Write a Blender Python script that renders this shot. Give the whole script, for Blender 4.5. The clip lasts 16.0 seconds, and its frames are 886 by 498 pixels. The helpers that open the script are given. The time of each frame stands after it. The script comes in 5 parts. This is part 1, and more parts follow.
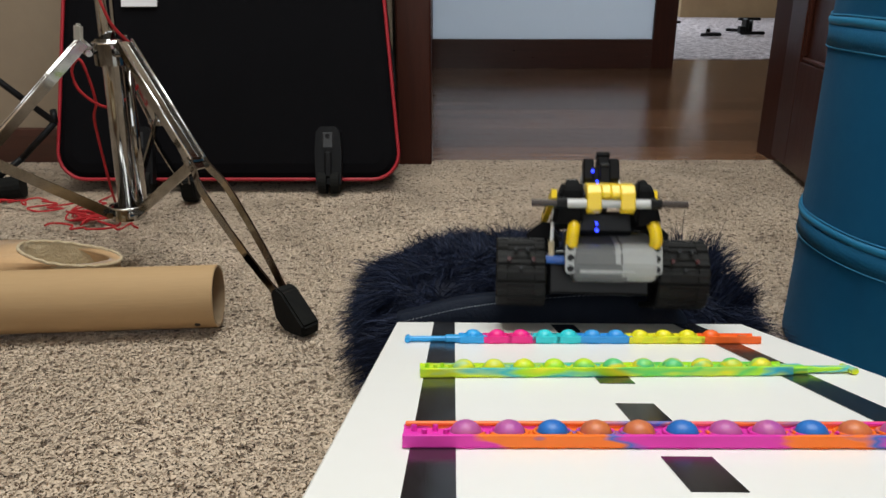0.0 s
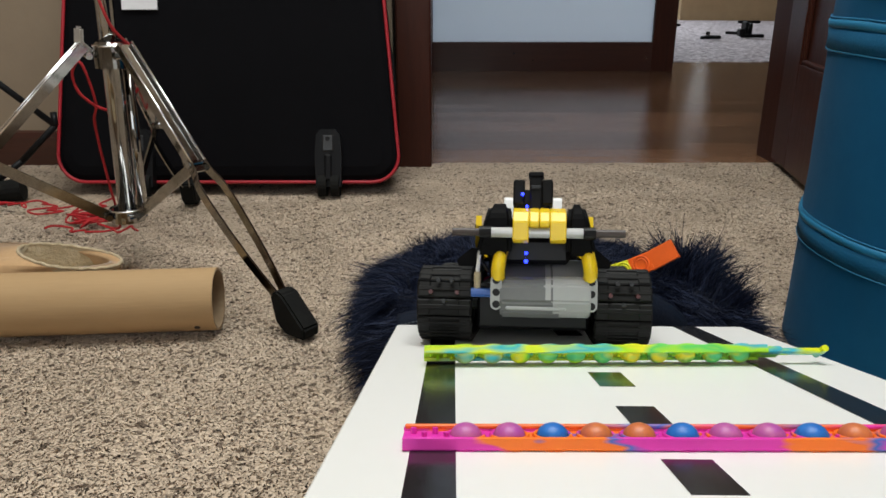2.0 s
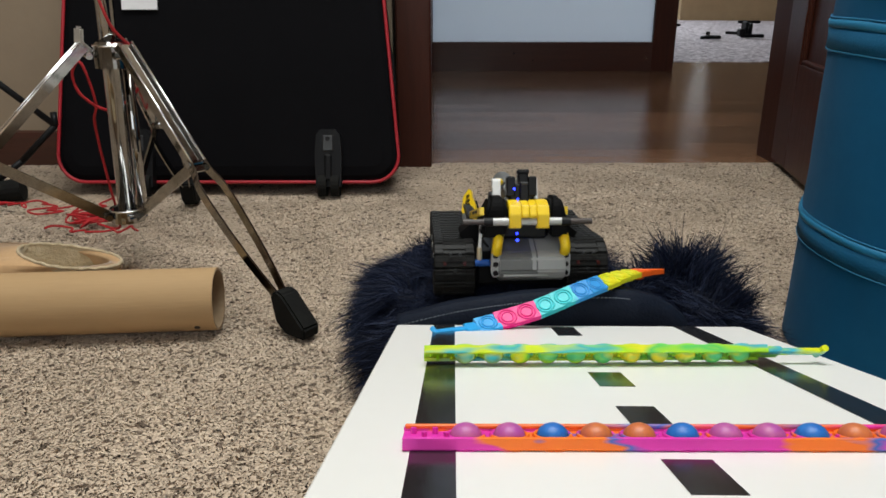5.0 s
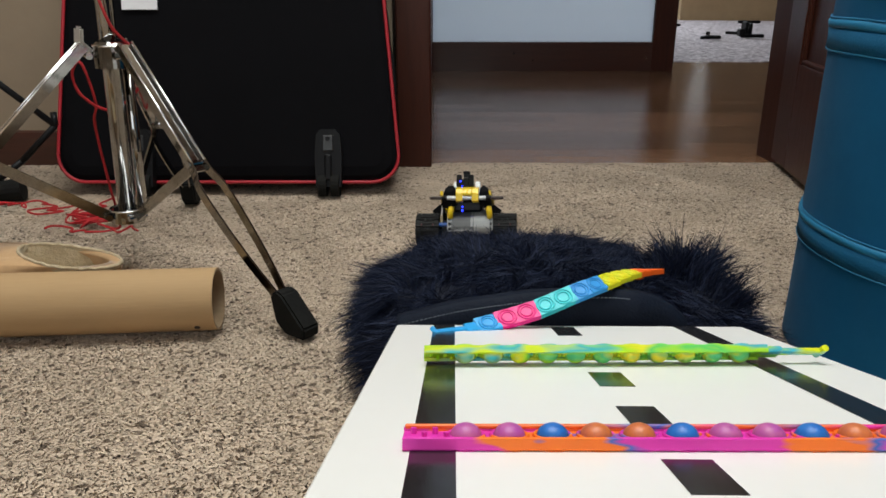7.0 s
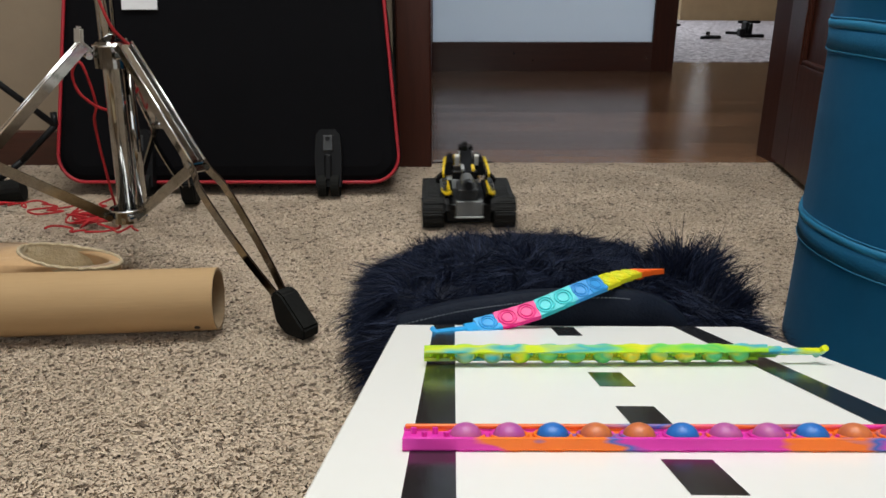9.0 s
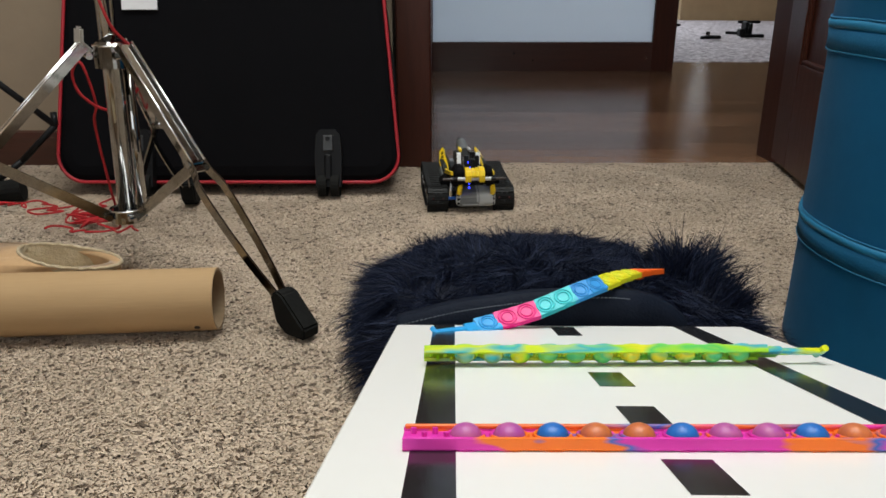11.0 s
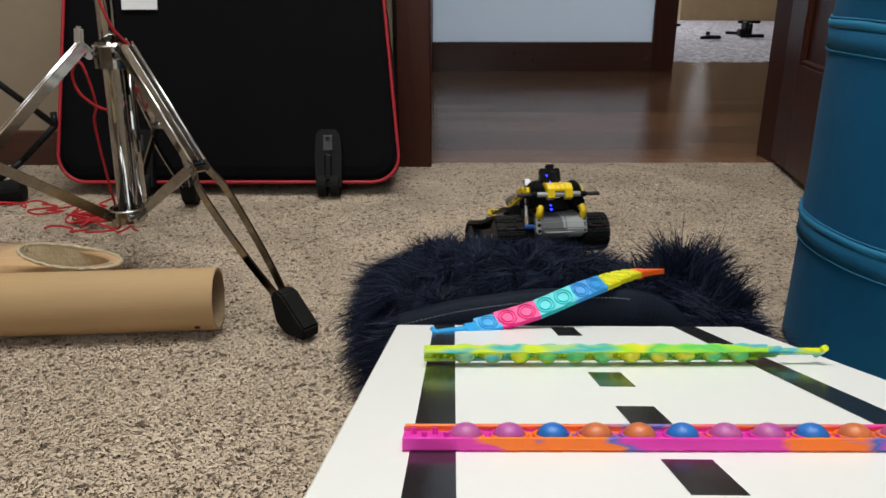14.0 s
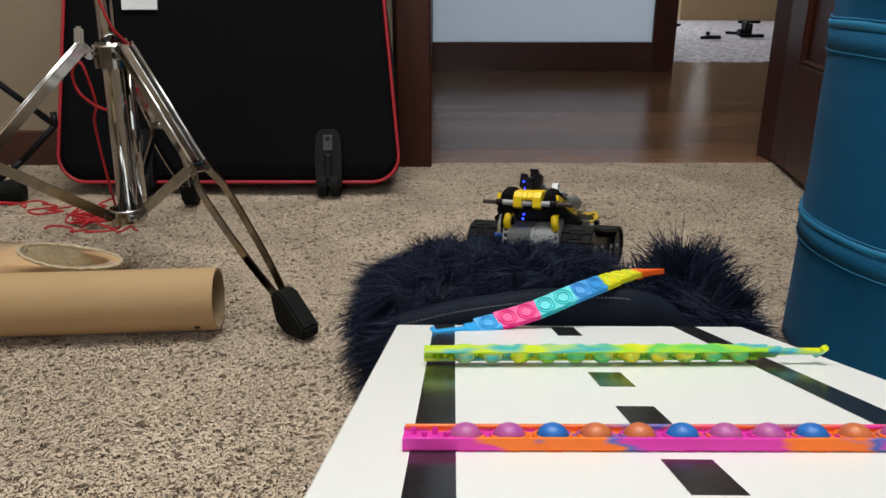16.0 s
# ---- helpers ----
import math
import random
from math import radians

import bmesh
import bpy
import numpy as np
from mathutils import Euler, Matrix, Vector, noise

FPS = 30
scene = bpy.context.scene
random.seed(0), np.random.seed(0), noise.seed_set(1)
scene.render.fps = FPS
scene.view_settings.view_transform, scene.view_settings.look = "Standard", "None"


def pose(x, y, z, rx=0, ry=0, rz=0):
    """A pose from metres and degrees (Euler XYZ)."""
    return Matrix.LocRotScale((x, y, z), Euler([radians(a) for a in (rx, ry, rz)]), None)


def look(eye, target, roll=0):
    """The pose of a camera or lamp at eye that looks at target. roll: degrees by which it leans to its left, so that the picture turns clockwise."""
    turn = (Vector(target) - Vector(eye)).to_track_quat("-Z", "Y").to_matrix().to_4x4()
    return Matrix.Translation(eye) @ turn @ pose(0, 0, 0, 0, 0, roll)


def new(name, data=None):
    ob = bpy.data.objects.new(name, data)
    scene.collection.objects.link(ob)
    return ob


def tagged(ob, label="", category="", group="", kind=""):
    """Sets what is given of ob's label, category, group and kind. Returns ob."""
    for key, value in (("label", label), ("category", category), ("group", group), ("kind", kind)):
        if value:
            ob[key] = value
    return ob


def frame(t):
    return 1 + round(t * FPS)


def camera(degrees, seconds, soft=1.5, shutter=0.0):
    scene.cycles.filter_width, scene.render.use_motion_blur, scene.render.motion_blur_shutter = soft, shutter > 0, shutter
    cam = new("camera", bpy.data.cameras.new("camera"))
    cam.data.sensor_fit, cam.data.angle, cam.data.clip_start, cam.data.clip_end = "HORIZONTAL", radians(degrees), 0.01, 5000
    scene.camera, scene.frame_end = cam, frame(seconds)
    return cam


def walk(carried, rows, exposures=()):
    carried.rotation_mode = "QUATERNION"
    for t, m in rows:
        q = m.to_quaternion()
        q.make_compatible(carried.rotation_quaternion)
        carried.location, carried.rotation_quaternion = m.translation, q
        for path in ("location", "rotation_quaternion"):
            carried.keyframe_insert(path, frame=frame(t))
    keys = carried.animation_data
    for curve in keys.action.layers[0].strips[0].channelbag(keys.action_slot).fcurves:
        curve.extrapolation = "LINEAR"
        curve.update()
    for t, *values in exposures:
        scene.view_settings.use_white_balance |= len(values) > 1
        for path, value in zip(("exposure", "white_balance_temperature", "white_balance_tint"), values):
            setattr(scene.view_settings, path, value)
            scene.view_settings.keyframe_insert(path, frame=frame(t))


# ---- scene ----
# camera on its stand at the top of the ramp; it tips down slightly when the racer strikes the board
EYE = (0.0, 0.0, 0.40)
cam = camera(60.0, 16.0, soft=1.6, shutter=0.4)
walk(cam, [(t, pose(*EYE, 90 - tilt, 0, 0)) for t, tilt in (
    (0.0, 19.60), (0.8, 19.60), (0.9, 19.56), (1.0, 19.48), (1.2, 19.42), (1.4, 19.40), (4.2, 19.40), (9.0, 19.40), (16.0, 19.40))])

# ---- light ----
world = bpy.data.worlds.new("world")
scene.world = world
world.use_nodes = True
wn = world.node_tree
sky = wn.nodes.new("ShaderNodeTexSky")
sky.sky_type, sky.sun_disc = "NISHITA", False
sky.sun_elevation, sky.sun_rotation = radians(40), radians(200)
wn.nodes["Background"].inputs["Strength"].default_value = 0.10
wn.links.new(sky.outputs[0], wn.nodes["Background"].inputs["Color"])


def area(name, eye, target, sx, sy, watts, color):
    d = bpy.data.lights.new(name, "AREA")
    d.shape, d.size, d.size_y, d.energy, d.color = "RECTANGLE", sx, sy, watts, color
    ob = new(name, d)
    ob.matrix_world = look(eye, target)
    return ob


# Fill lamp added behind the camera, at an assumed opening out of view.
area("south_fill", (-0.35, -2.15, 1.55), (-0.35, 0.6, 1.2), 2.3, 1.5, 20, (0.97, 1.0, 0.955))
# Added overhead lamp for the light from above; its real source is unknown.
area("overhead_fill", (0.0, 0.80, 2.44), (0.0, 0.80, 0.0), 1.5, 1.3, 59, (0.97, 1.0, 0.955))
area("far_room_daylight", (0.5, 8.6, 1.9), (0.9, 3.0, 0.7), 2.0, 1.2, 125, (0.80, 0.90, 1.0))
scene.view_settings.exposure = 0.0


# ---- materials ----
def mat(name, color, rough=0.5, metal=0.0, second=None, scale=40.0, spread=0.5, bump=0.0, bump_scale=200.0, stretch=(1, 1, 1),
        coat=0.0, random_tone=0.0, spec=0.5, emission=None, sheen=0.0, coords="Object"):
    m = bpy.data.materials.new(name)
    m.use_nodes = True
    n, l = m.node_tree.nodes, m.node_tree.links
    b = n["Principled BSDF"]
    b.inputs["Roughness"].default_value, b.inputs["Metallic"].default_value = rough, metal
    b.inputs["Specular IOR Level"].default_value = spec
    b.inputs["Coat Weight"].default_value, b.inputs["Sheen Weight"].default_value = coat, sheen
    tc, mp = n.new("ShaderNodeTexCoord"), n.new("ShaderNodeMapping")
    mp.inputs["Scale"].default_value = stretch
    l.new(tc.outputs[coords], mp.inputs["Vector"])
    big, fine = n.new("ShaderNodeTexNoise"), n.new("ShaderNodeTexNoise")
    big.inputs["Scale"].default_value, fine.inputs["Scale"].default_value = scale, scale * 9
    big.inputs["Detail"].default_value = 4
    l.new(mp.outputs[0], big.inputs["Vector"])
    l.new(mp.outputs[0], fine.inputs["Vector"])
    blend, ramp, mix = n.new("ShaderNodeMix"), n.new("ShaderNodeValToRGB"), n.new("ShaderNodeMix")
    blend.inputs[0].default_value = 0.35
    l.new(big.outputs["Fac"], blend.inputs[2])
    l.new(fine.outputs["Fac"], blend.inputs[3])
    ramp.color_ramp.elements[0].position, ramp.color_ramp.elements[1].position = 0.5 - spread / 2, 0.5 + spread / 2
    l.new(blend.outputs[0], ramp.inputs[0])
    mix.data_type = "RGBA"
    mix.inputs[6].default_value = (*color, 1)
    mix.inputs[7].default_value = (*(second or [c * 0.82 for c in color]), 1)
    l.new(ramp.outputs[0], mix.inputs[0])
    out = mix.outputs[2]
    if random_tone:
        info, hsv, add = n.new("ShaderNodeObjectInfo"), n.new("ShaderNodeHueSaturation"), n.new("ShaderNodeMapRange")
        add.inputs["To Min"].default_value, add.inputs["To Max"].default_value = 1 - random_tone, 1 + random_tone
        l.new(info.outputs["Random"], add.inputs["Value"])
        l.new(add.outputs[0], hsv.inputs["Value"])
        l.new(out, hsv.inputs["Color"])
        out = hsv.outputs[0]
    l.new(out, b.inputs["Base Color"])
    rr = n.new("ShaderNodeMapRange")
    rr.inputs["To Min"].default_value, rr.inputs["To Max"].default_value = max(rough - 0.06, 0.02), min(rough + 0.08, 1)
    l.new(blend.outputs[0], rr.inputs["Value"])
    l.new(rr.outputs[0], b.inputs["Roughness"])
    if bump:
        bn, bp = n.new("ShaderNodeTexNoise"), n.new("ShaderNodeBump")
        bn.inputs["Scale"].default_value, bn.inputs["Detail"].default_value = bump_scale, 3
        bp.inputs["Strength"].default_value, bp.inputs["Distance"].default_value = bump, 0.002
        l.new(mp.outputs[0], bn.inputs["Vector"])
        l.new(bn.outputs["Fac"], bp.inputs["Height"])
        l.new(bp.outputs[0], b.inputs["Normal"])
    if emission:
        b.inputs["Emission Color"].default_value, b.inputs["Emission Strength"].default_value = (*emission[0], 1), emission[1]
    return m


def islands(name, stops, rough=0.9, sheen=0.0, patch=0.0, spec=0.3):
    """A material whose tone changes from island to island of a mesh."""
    m = bpy.data.materials.new(name)
    m.use_nodes = True
    n, l = m.node_tree.nodes, m.node_tree.links
    b = n["Principled BSDF"]
    b.inputs["Roughness"].default_value, b.inputs["Sheen Weight"].default_value = rough, sheen
    b.inputs["Specular IOR Level"].default_value = spec
    geo, ramp = n.new("ShaderNodeNewGeometry"), n.new("ShaderNodeValToRGB")
    e = ramp.color_ramp.elements
    for i, (p, c) in enumerate(stops):
        k = e[i] if i < 2 else e.new(p)
        k.position, k.color = p, (*c, 1)
    l.new(geo.outputs["Random Per Island"], ramp.inputs[0])
    out = ramp.outputs[0]
    if patch:
        tc, no, mr, hsv = n.new("ShaderNodeTexCoord"), n.new("ShaderNodeTexNoise"), n.new("ShaderNodeMapRange"), n.new("ShaderNodeHueSaturation")
        no.inputs["Scale"].default_value, no.inputs["Detail"].default_value = 6, 5
        l.new(tc.outputs["Object"], no.inputs["Vector"])
        mr.inputs["From Min"].default_value, mr.inputs["From Max"].default_value = 0.3, 0.7
        mr.inputs["To Min"].default_value, mr.inputs["To Max"].default_value = 1 - patch, 1 + patch
        l.new(no.outputs["Fac"], mr.inputs["Value"])
        l.new(mr.outputs[0], hsv.inputs["Value"])
        l.new(out, hsv.inputs["Color"])
        out = hsv.outputs[0]
    l.new(out, b.inputs["Base Color"])
    return m


def striped(name, stops, rough=0.45, axis="X", lo=0.0, hi=1.0, wobble=0.25, noise_scale=30.0):
    """Silicone whose colours change along the object's axis, with swirled borders."""
    m = bpy.data.materials.new(name)
    m.use_nodes = True
    n, l = m.node_tree.nodes, m.node_tree.links
    b = n["Principled BSDF"]
    b.inputs["Roughness"].default_value = rough
    b.inputs["Subsurface Weight"].default_value = 0.15
    b.inputs["Subsurface Radius"].default_value = (0.004, 0.004, 0.004)
    tc, sep, no = n.new("ShaderNodeTexCoord"), n.new("ShaderNodeSeparateXYZ"), n.new("ShaderNodeTexNoise")
    l.new(tc.outputs["Object"], sep.inputs[0])
    mp = n.new("ShaderNodeMapping")
    mp.inputs["Scale"].default_value = (0.40, 1.6, 1.6)
    l.new(tc.outputs["Object"], mp.inputs["Vector"])
    l.new(mp.outputs[0], no.inputs["Vector"])
    no.inputs["Scale"].default_value, no.inputs["Detail"].default_value = noise_scale, 2
    mr, add, mul = n.new("ShaderNodeMapRange"), n.new("ShaderNodeMath"), n.new("ShaderNodeMath")
    mr.inputs["From Min"].default_value, mr.inputs["From Max"].default_value = lo, hi
    l.new(sep.outputs[axis], mr.inputs["Value"])
    mul.operation = "MULTIPLY_ADD"
    mul.inputs[1].default_value, mul.inputs[2].default_value = wobble, -wobble / 2
    l.new(no.outputs["Fac"], mul.inputs[0])
    l.new(mr.outputs[0], add.inputs[0])
    l.new(mul.outputs[0], add.inputs[1])
    ramp = n.new("ShaderNodeValToRGB")
    e = ramp.color_ramp.elements
    for i, (p, c) in enumerate(stops):
        k = e[i] if i < 2 else e.new(p)
        k.position, k.color = p, (*c, 1)
    l.new(add.outputs[0], ramp.inputs[0])
    l.new(ramp.outputs[0], b.inputs["Base Color"])
    return m


def pile_material():
    """Beige twisted yarn with bunches of brown flecks."""
    m = islands("carpet pile", [(0.0, (0.42, 0.325, 0.243)), (0.12, (0.53, 0.415, 0.315)), (0.6, (0.60, 0.475, 0.362)), (1.0, (0.66, 0.53, 0.41))], 0.95, sheen=0.1, patch=0.13, spec=0.1)
    n, l = m.node_tree.nodes, m.node_tree.links
    b = n["Principled BSDF"]
    plain = b.inputs["Base Color"].links[0].from_socket
    tc, vo, sep = n.new("ShaderNodeTexCoord"), n.new("ShaderNodeTexVoronoi"), n.new("ShaderNodeSeparateColor")
    vo.inputs["Scale"].default_value = 190
    flat = n.new("ShaderNodeMapping")
    flat.inputs["Scale"].default_value = (1, 1, 0)
    l.new(tc.outputs["Object"], flat.inputs["Vector"])
    l.new(flat.outputs[0], vo.inputs["Vector"])
    l.new(vo.outputs["Color"], sep.inputs[0])
    pick, mix = n.new("ShaderNodeValToRGB"), n.new("ShaderNodeMix")
    e = pick.color_ramp.elements
    e[0].position, e[0].color = 0.075, (0.82, 0.82, 0.82, 1)
    e[1].position, e[1].color = 0.115, (0, 0, 0, 1)
    mix.data_type = "RGBA"
    mix.inputs[7].default_value = (0.10, 0.066, 0.046, 1)
    l.new(sep.outputs[0], pick.inputs[0])
    l.new(pick.outputs[0], mix.inputs[0])
    l.new(plain, mix.inputs[6])
    l.new(mix.outputs[2], b.inputs["Base Color"])
    return m


M_WALL = mat("painted plaster", (0.30, 0.23, 0.16), 0.8, second=(0.27, 0.205, 0.145), scale=6, bump=0.15, bump_scale=90)
M_CEIL = mat("white ceiling paint", (0.8, 0.79, 0.77), 0.85, scale=5, bump=0.1)
M_WOOD_DARK = mat("dark stained timber", (0.060, 0.017, 0.010), 0.34, second=(0.032, 0.010, 0.007), scale=14, stretch=(6, 6, 0.5), spec=0.22, bump=0.12, bump_scale=60)
M_RAIL = mat("dark stained rail timber", (0.060, 0.017, 0.010), 0.34, second=(0.032, 0.010, 0.007), scale=14, stretch=(0.5, 6, 6), bump=0.12, bump_scale=60, coat=0.25)
M_PLANK = mat("varnished floorboard", (0.215, 0.108, 0.058), 0.15, second=(0.050, 0.023, 0.013), scale=6, spec=0.10, spread=0.18, stretch=(0.9, 15, 4), bump=0.06, bump_scale=16, random_tone=0.32, coords="Generated")
M_GAP = mat("floor joint", (0.02, 0.012, 0.008), 0.8)
M_CARPET = mat("carpet backing", (0.58, 0.47, 0.355), 0.95, second=(0.48, 0.385, 0.29), scale=120, spread=0.3, bump=0.4, bump_scale=400)
M_FARCARPET = mat("far room carpet", (0.80, 0.73, 0.74), 0.95, second=(0.20, 0.16, 0.16), scale=34, spread=0.20, bump=1.0, bump_scale=120)
M_PILE = pile_material()
M_BOARD = mat("white melamine", (0.86, 0.85, 0.835), 0.34, second=(0.83, 0.82, 0.80), scale=9, spread=0.7)
M_EDGE = mat("worn board edge", (0.70, 0.68, 0.64), 0.5, scale=60)
M_TAPE = mat("black vinyl tape", (0.013, 0.013, 0.014), 0.17, second=(0.022, 0.021, 0.021), scale=50, bump=0.03, bump_scale=120)
M_FUR = islands("navy faux fur", [(0.0, (0.004, 0.0055, 0.012)), (0.5, (0.011, 0.0150, 0.034)), (0.85, (0.019, 0.027, 0.059)), (1.0, (0.038, 0.050, 0.097))], 0.6, spec=0.12)
M_FURBASE = mat("navy backing cloth", (0.006, 0.009, 0.024), 0.9, scale=60)
M_LEATHER = mat("navy leatherette", (0.006, 0.009, 0.018), 0.6, second=(0.009, 0.013, 0.024), scale=40, spec=0.10, bump=0.35, bump_scale=380)
M_THREAD = mat("pale stitching thread", (0.16, 0.18, 0.21), 0.8, scale=80)
M_CASE = mat("black ripstop cloth", (0.0045, 0.0043, 0.0052), 0.9, second=(0.006, 0.0058, 0.007), scale=9, spec=0.05, bump=0.3, bump_scale=900)
M_PIPING = mat("red piping", (0.40, 0.012, 0.024), 0.5, second=(0.30, 0.008, 0.016), scale=70)
M_LABEL = mat("white card label", (0.78, 0.77, 0.80), 0.4, scale=30)
M_BLACKPL = mat("black moulded plastic", (0.007, 0.007, 0.008), 0.42, second=(0.011, 0.011, 0.012), scale=60, spec=0.12, bump=0.06, bump_scale=300)
M_DARKGREY = mat("dark grey plastic", (0.025, 0.026, 0.028), 0.4, scale=60)
M_BRIGHT = mat("bright plated steel", (0.85, 0.85, 0.84), 0.28, 1.0, second=(0.75, 0.74, 0.72), scale=30, spread=0.4)
# Chrome colours hold its reflections: faces darkened, rims paled as highlights.
M_CHROME = mat("chromed steel", (0.40, 0.40, 0.40), 0.045, 1.0, second=(0.27, 0.265, 0.255), scale=16, spread=0.6)
M_RIMCHROME = mat("polished chrome edge toned pale for highlights", (0.95, 0.95, 0.96), 0.20, 1.0, second=(0.86, 0.86, 0.87), scale=30)
M_STEELDARK = mat("chromed steel toned for dark reflections", (0.36, 0.35, 0.325), 0.12, 1.0, second=(0.19, 0.17, 0.145), scale=45, spread=0.45)
M_RUBBER = mat("black rubber", (0.006, 0.006, 0.006), 0.8, second=(0.012, 0.012, 0.011), scale=50, spec=0.12, bump=0.25, bump_scale=160)
M_CARD = mat("brown kraft board", (0.44, 0.285, 0.14), 0.75, second=(0.38, 0.24, 0.115), scale=16, spread=0.6, stretch=(0.25, 3, 3), bump=0.12, bump_scale=120)
M_CARDIN = mat("grey kraft lining", (0.36, 0.25, 0.15), 0.85, scale=30)
M_SUEDE = mat("tan suede", (0.56, 0.345, 0.17), 0.85, second=(0.45, 0.27, 0.13), scale=22, sheen=0.3, bump=0.2, bump_scale=260)
M_FLEECE = mat("cream fleece", (0.58, 0.47, 0.31), 0.95, second=(0.42, 0.32, 0.19), scale=70, sheen=0.3, bump=1.0, bump_scale=230)
M_YARN = mat("red wool", (0.52, 0.02, 0.025), 0.85, second=(0.36, 0.01, 0.015), scale=200, bump=0.5, bump_scale=800)
M_BLUE = mat("blue polyester cloth", (0.010, 0.190, 0.405), 0.75, second=(0.008, 0.150, 0.335), scale=7, bump=0.12, bump_scale=900, sheen=0.05, spec=0.3)
# Hoop binding paled for its lit welt; the next blue darkened as shadow.
M_BLUEBAND = mat("light blue binding", (0.013, 0.21, 0.41), 0.6, second=(0.009, 0.16, 0.32), scale=25, bump=0.2, bump_scale=500)
M_BLUESHADOW = mat("shadow-toned blue binding", (0.007, 0.125, 0.27), 0.75, second=(0.006, 0.10, 0.22), scale=20, bump=0.25, bump_scale=420, spec=0.3)
M_BOX = mat("corrugated board", (0.50, 0.36, 0.20), 0.8, scale=12)
M_OUTSIDE = mat("outdoor daylight", (0.8, 0.85, 0.9), 0.9, emission=((0.85, 0.93, 1.0), 3.6))
M_BENCH = mat("plain bench timber", (0.30, 0.19, 0.10), 0.5, scale=10, stretch=(1, 8, 8))


def frosted():
    m = bpy.data.materials.new("frosted glass")
    m.use_nodes = True
    n, l = m.node_tree.nodes, m.node_tree.links
    b, o = n["Principled BSDF"], n["Material Output"]
    b.inputs["Base Color"].default_value, b.inputs["Roughness"].default_value = (0.80, 0.85, 0.90, 1), 0.28
    t, x = n.new("ShaderNodeBsdfTranslucent"), n.new("ShaderNodeMixShader")
    t.inputs["Color"].default_value = (0.82, 0.87, 0.92, 1)
    x.inputs[0].default_value = 0.72
    l.new(b.outputs[0], x.inputs[1])
    l.new(t.outputs[0], x.inputs[2])
    l.new(x.outputs[0], o.inputs["Surface"])
    return m


M_FROST = frosted()


# ---- mesh helpers ----
def part(name, bm, material, parent=None, label="", smooth=False):
    me = bpy.data.meshes.new(name)
    if smooth:
        for f in bm.faces:
            f.smooth = True
    bm.to_mesh(me)
    bm.free()
    me.materials.append(material)
    ob = new(name, me)
    if parent:
        ob.parent = parent
    if label:
        ob["label"] = label
    return ob


def thing(name, label, category, at=None, group="", kind=""):
    e = new(name)
    e.empty_display_size = 0.05
    if at is not None:
        e.matrix_world = at
    return tagged(e, label, category, group, kind)


def box(bm, c, s, m=None, bevel=0.0, seg=1):
    r = bmesh.ops.create_cube(bm, size=1.0, matrix=(m or Matrix()) @ Matrix.Translation(c) @ Matrix.Diagonal((*s, 1)))
    if bevel:
        es = {e for v in r["verts"] for e in v.link_edges}
        bmesh.ops.bevel(bm, geom=list(es), offset=bevel, segments=seg, affect="EDGES", clamp_overlap=True)
    return bm


def cyl(bm, a, b, r, r2=None, seg=16, caps=True):
    a, b = Vector(a), Vector(b)
    q = (b - a).to_track_quat("Z", "Y").to_matrix().to_4x4()
    bmesh.ops.create_cone(bm, cap_ends=caps, segments=seg, radius1=r, radius2=r if r2 is None else r2, depth=(b - a).length,
                          matrix=Matrix.Translation((a + b) / 2) @ q)
    return bm


def sweep(bm, pts, prof, closed=False, up=(0, 0, 1), caps=True):
    """Sweeps a profile, a list of (side, height), along points."""
    pts = [Vector(p) for p in pts]
    n, rings = len(pts), []
    for i, p in enumerate(pts):
        a = pts[(i - 1) % n] if closed or i else p
        b = pts[(i + 1) % n] if closed or i < n - 1 else p
        d = (b - a).normalized()
        u = Vector(up)
        if abs(d.dot(u)) > 0.98:
            u = Vector((0, 1, 0))
        s = d.cross(u).normalized()
        u = s.cross(d)
        rings.append([bm.verts.new(p + s * x + u * y) for x, y in prof])
    k = len(prof)
    for i in range(n if closed else n - 1):
        r, q = rings[i], rings[(i + 1) % n]
        for j in range(k):
            bm.faces.new((r[j], r[(j + 1) % k], q[(j + 1) % k], q[j]))
    if caps and not closed:
        bm.faces.new(rings[0][::-1])
        bm.faces.new(rings[-1])
    bmesh.ops.recalc_face_normals(bm, faces=bm.faces[:])
    return bm


def ring(r, seg=8):
    return [(r * math.cos(2 * math.pi * i / seg), r * math.sin(2 * math.pi * i / seg)) for i in range(seg)]


def smooth_path(pts, per=8):
    """A Catmull-Rom curve through points."""
    pts = [Vector(p) for p in pts]
    out = []
    for i in range(len(pts) - 1):
        p0, p1, p2, p3 = pts[max(i - 1, 0)], pts[i], pts[i + 1], pts[min(i + 2, len(pts) - 1)]
        for k in range(per):
            t = k / per
            out.append(0.5 * ((2 * p1) + (p2 - p0) * t + (2 * p0 - 5 * p1 + 4 * p2 - p3) * t * t + (3 * p1 - p0 - 3 * p2 + p3) * t ** 3))
    return out + [pts[-1]]


def prism(bm, outline, a, b, axis="y"):
    """A flat outline pulled from a to b along an axis."""
    def at(u, v, w):
        return {"y": (u, w, v), "x": (w, u, v), "z": (u, v, w)}[axis]
    lo, hi = [bm.verts.new(at(u, v, a)) for u, v in outline], [bm.verts.new(at(u, v, b)) for u, v in outline]
    bm.faces.new(lo)
    bm.faces.new(hi[::-1])
    for i in range(len(outline)):
        j = (i + 1) % len(outline)
        bm.faces.new((lo[i], hi[i], hi[j], lo[j]))
    bmesh.ops.recalc_face_normals(bm, faces=bm.faces[:])
    return bm


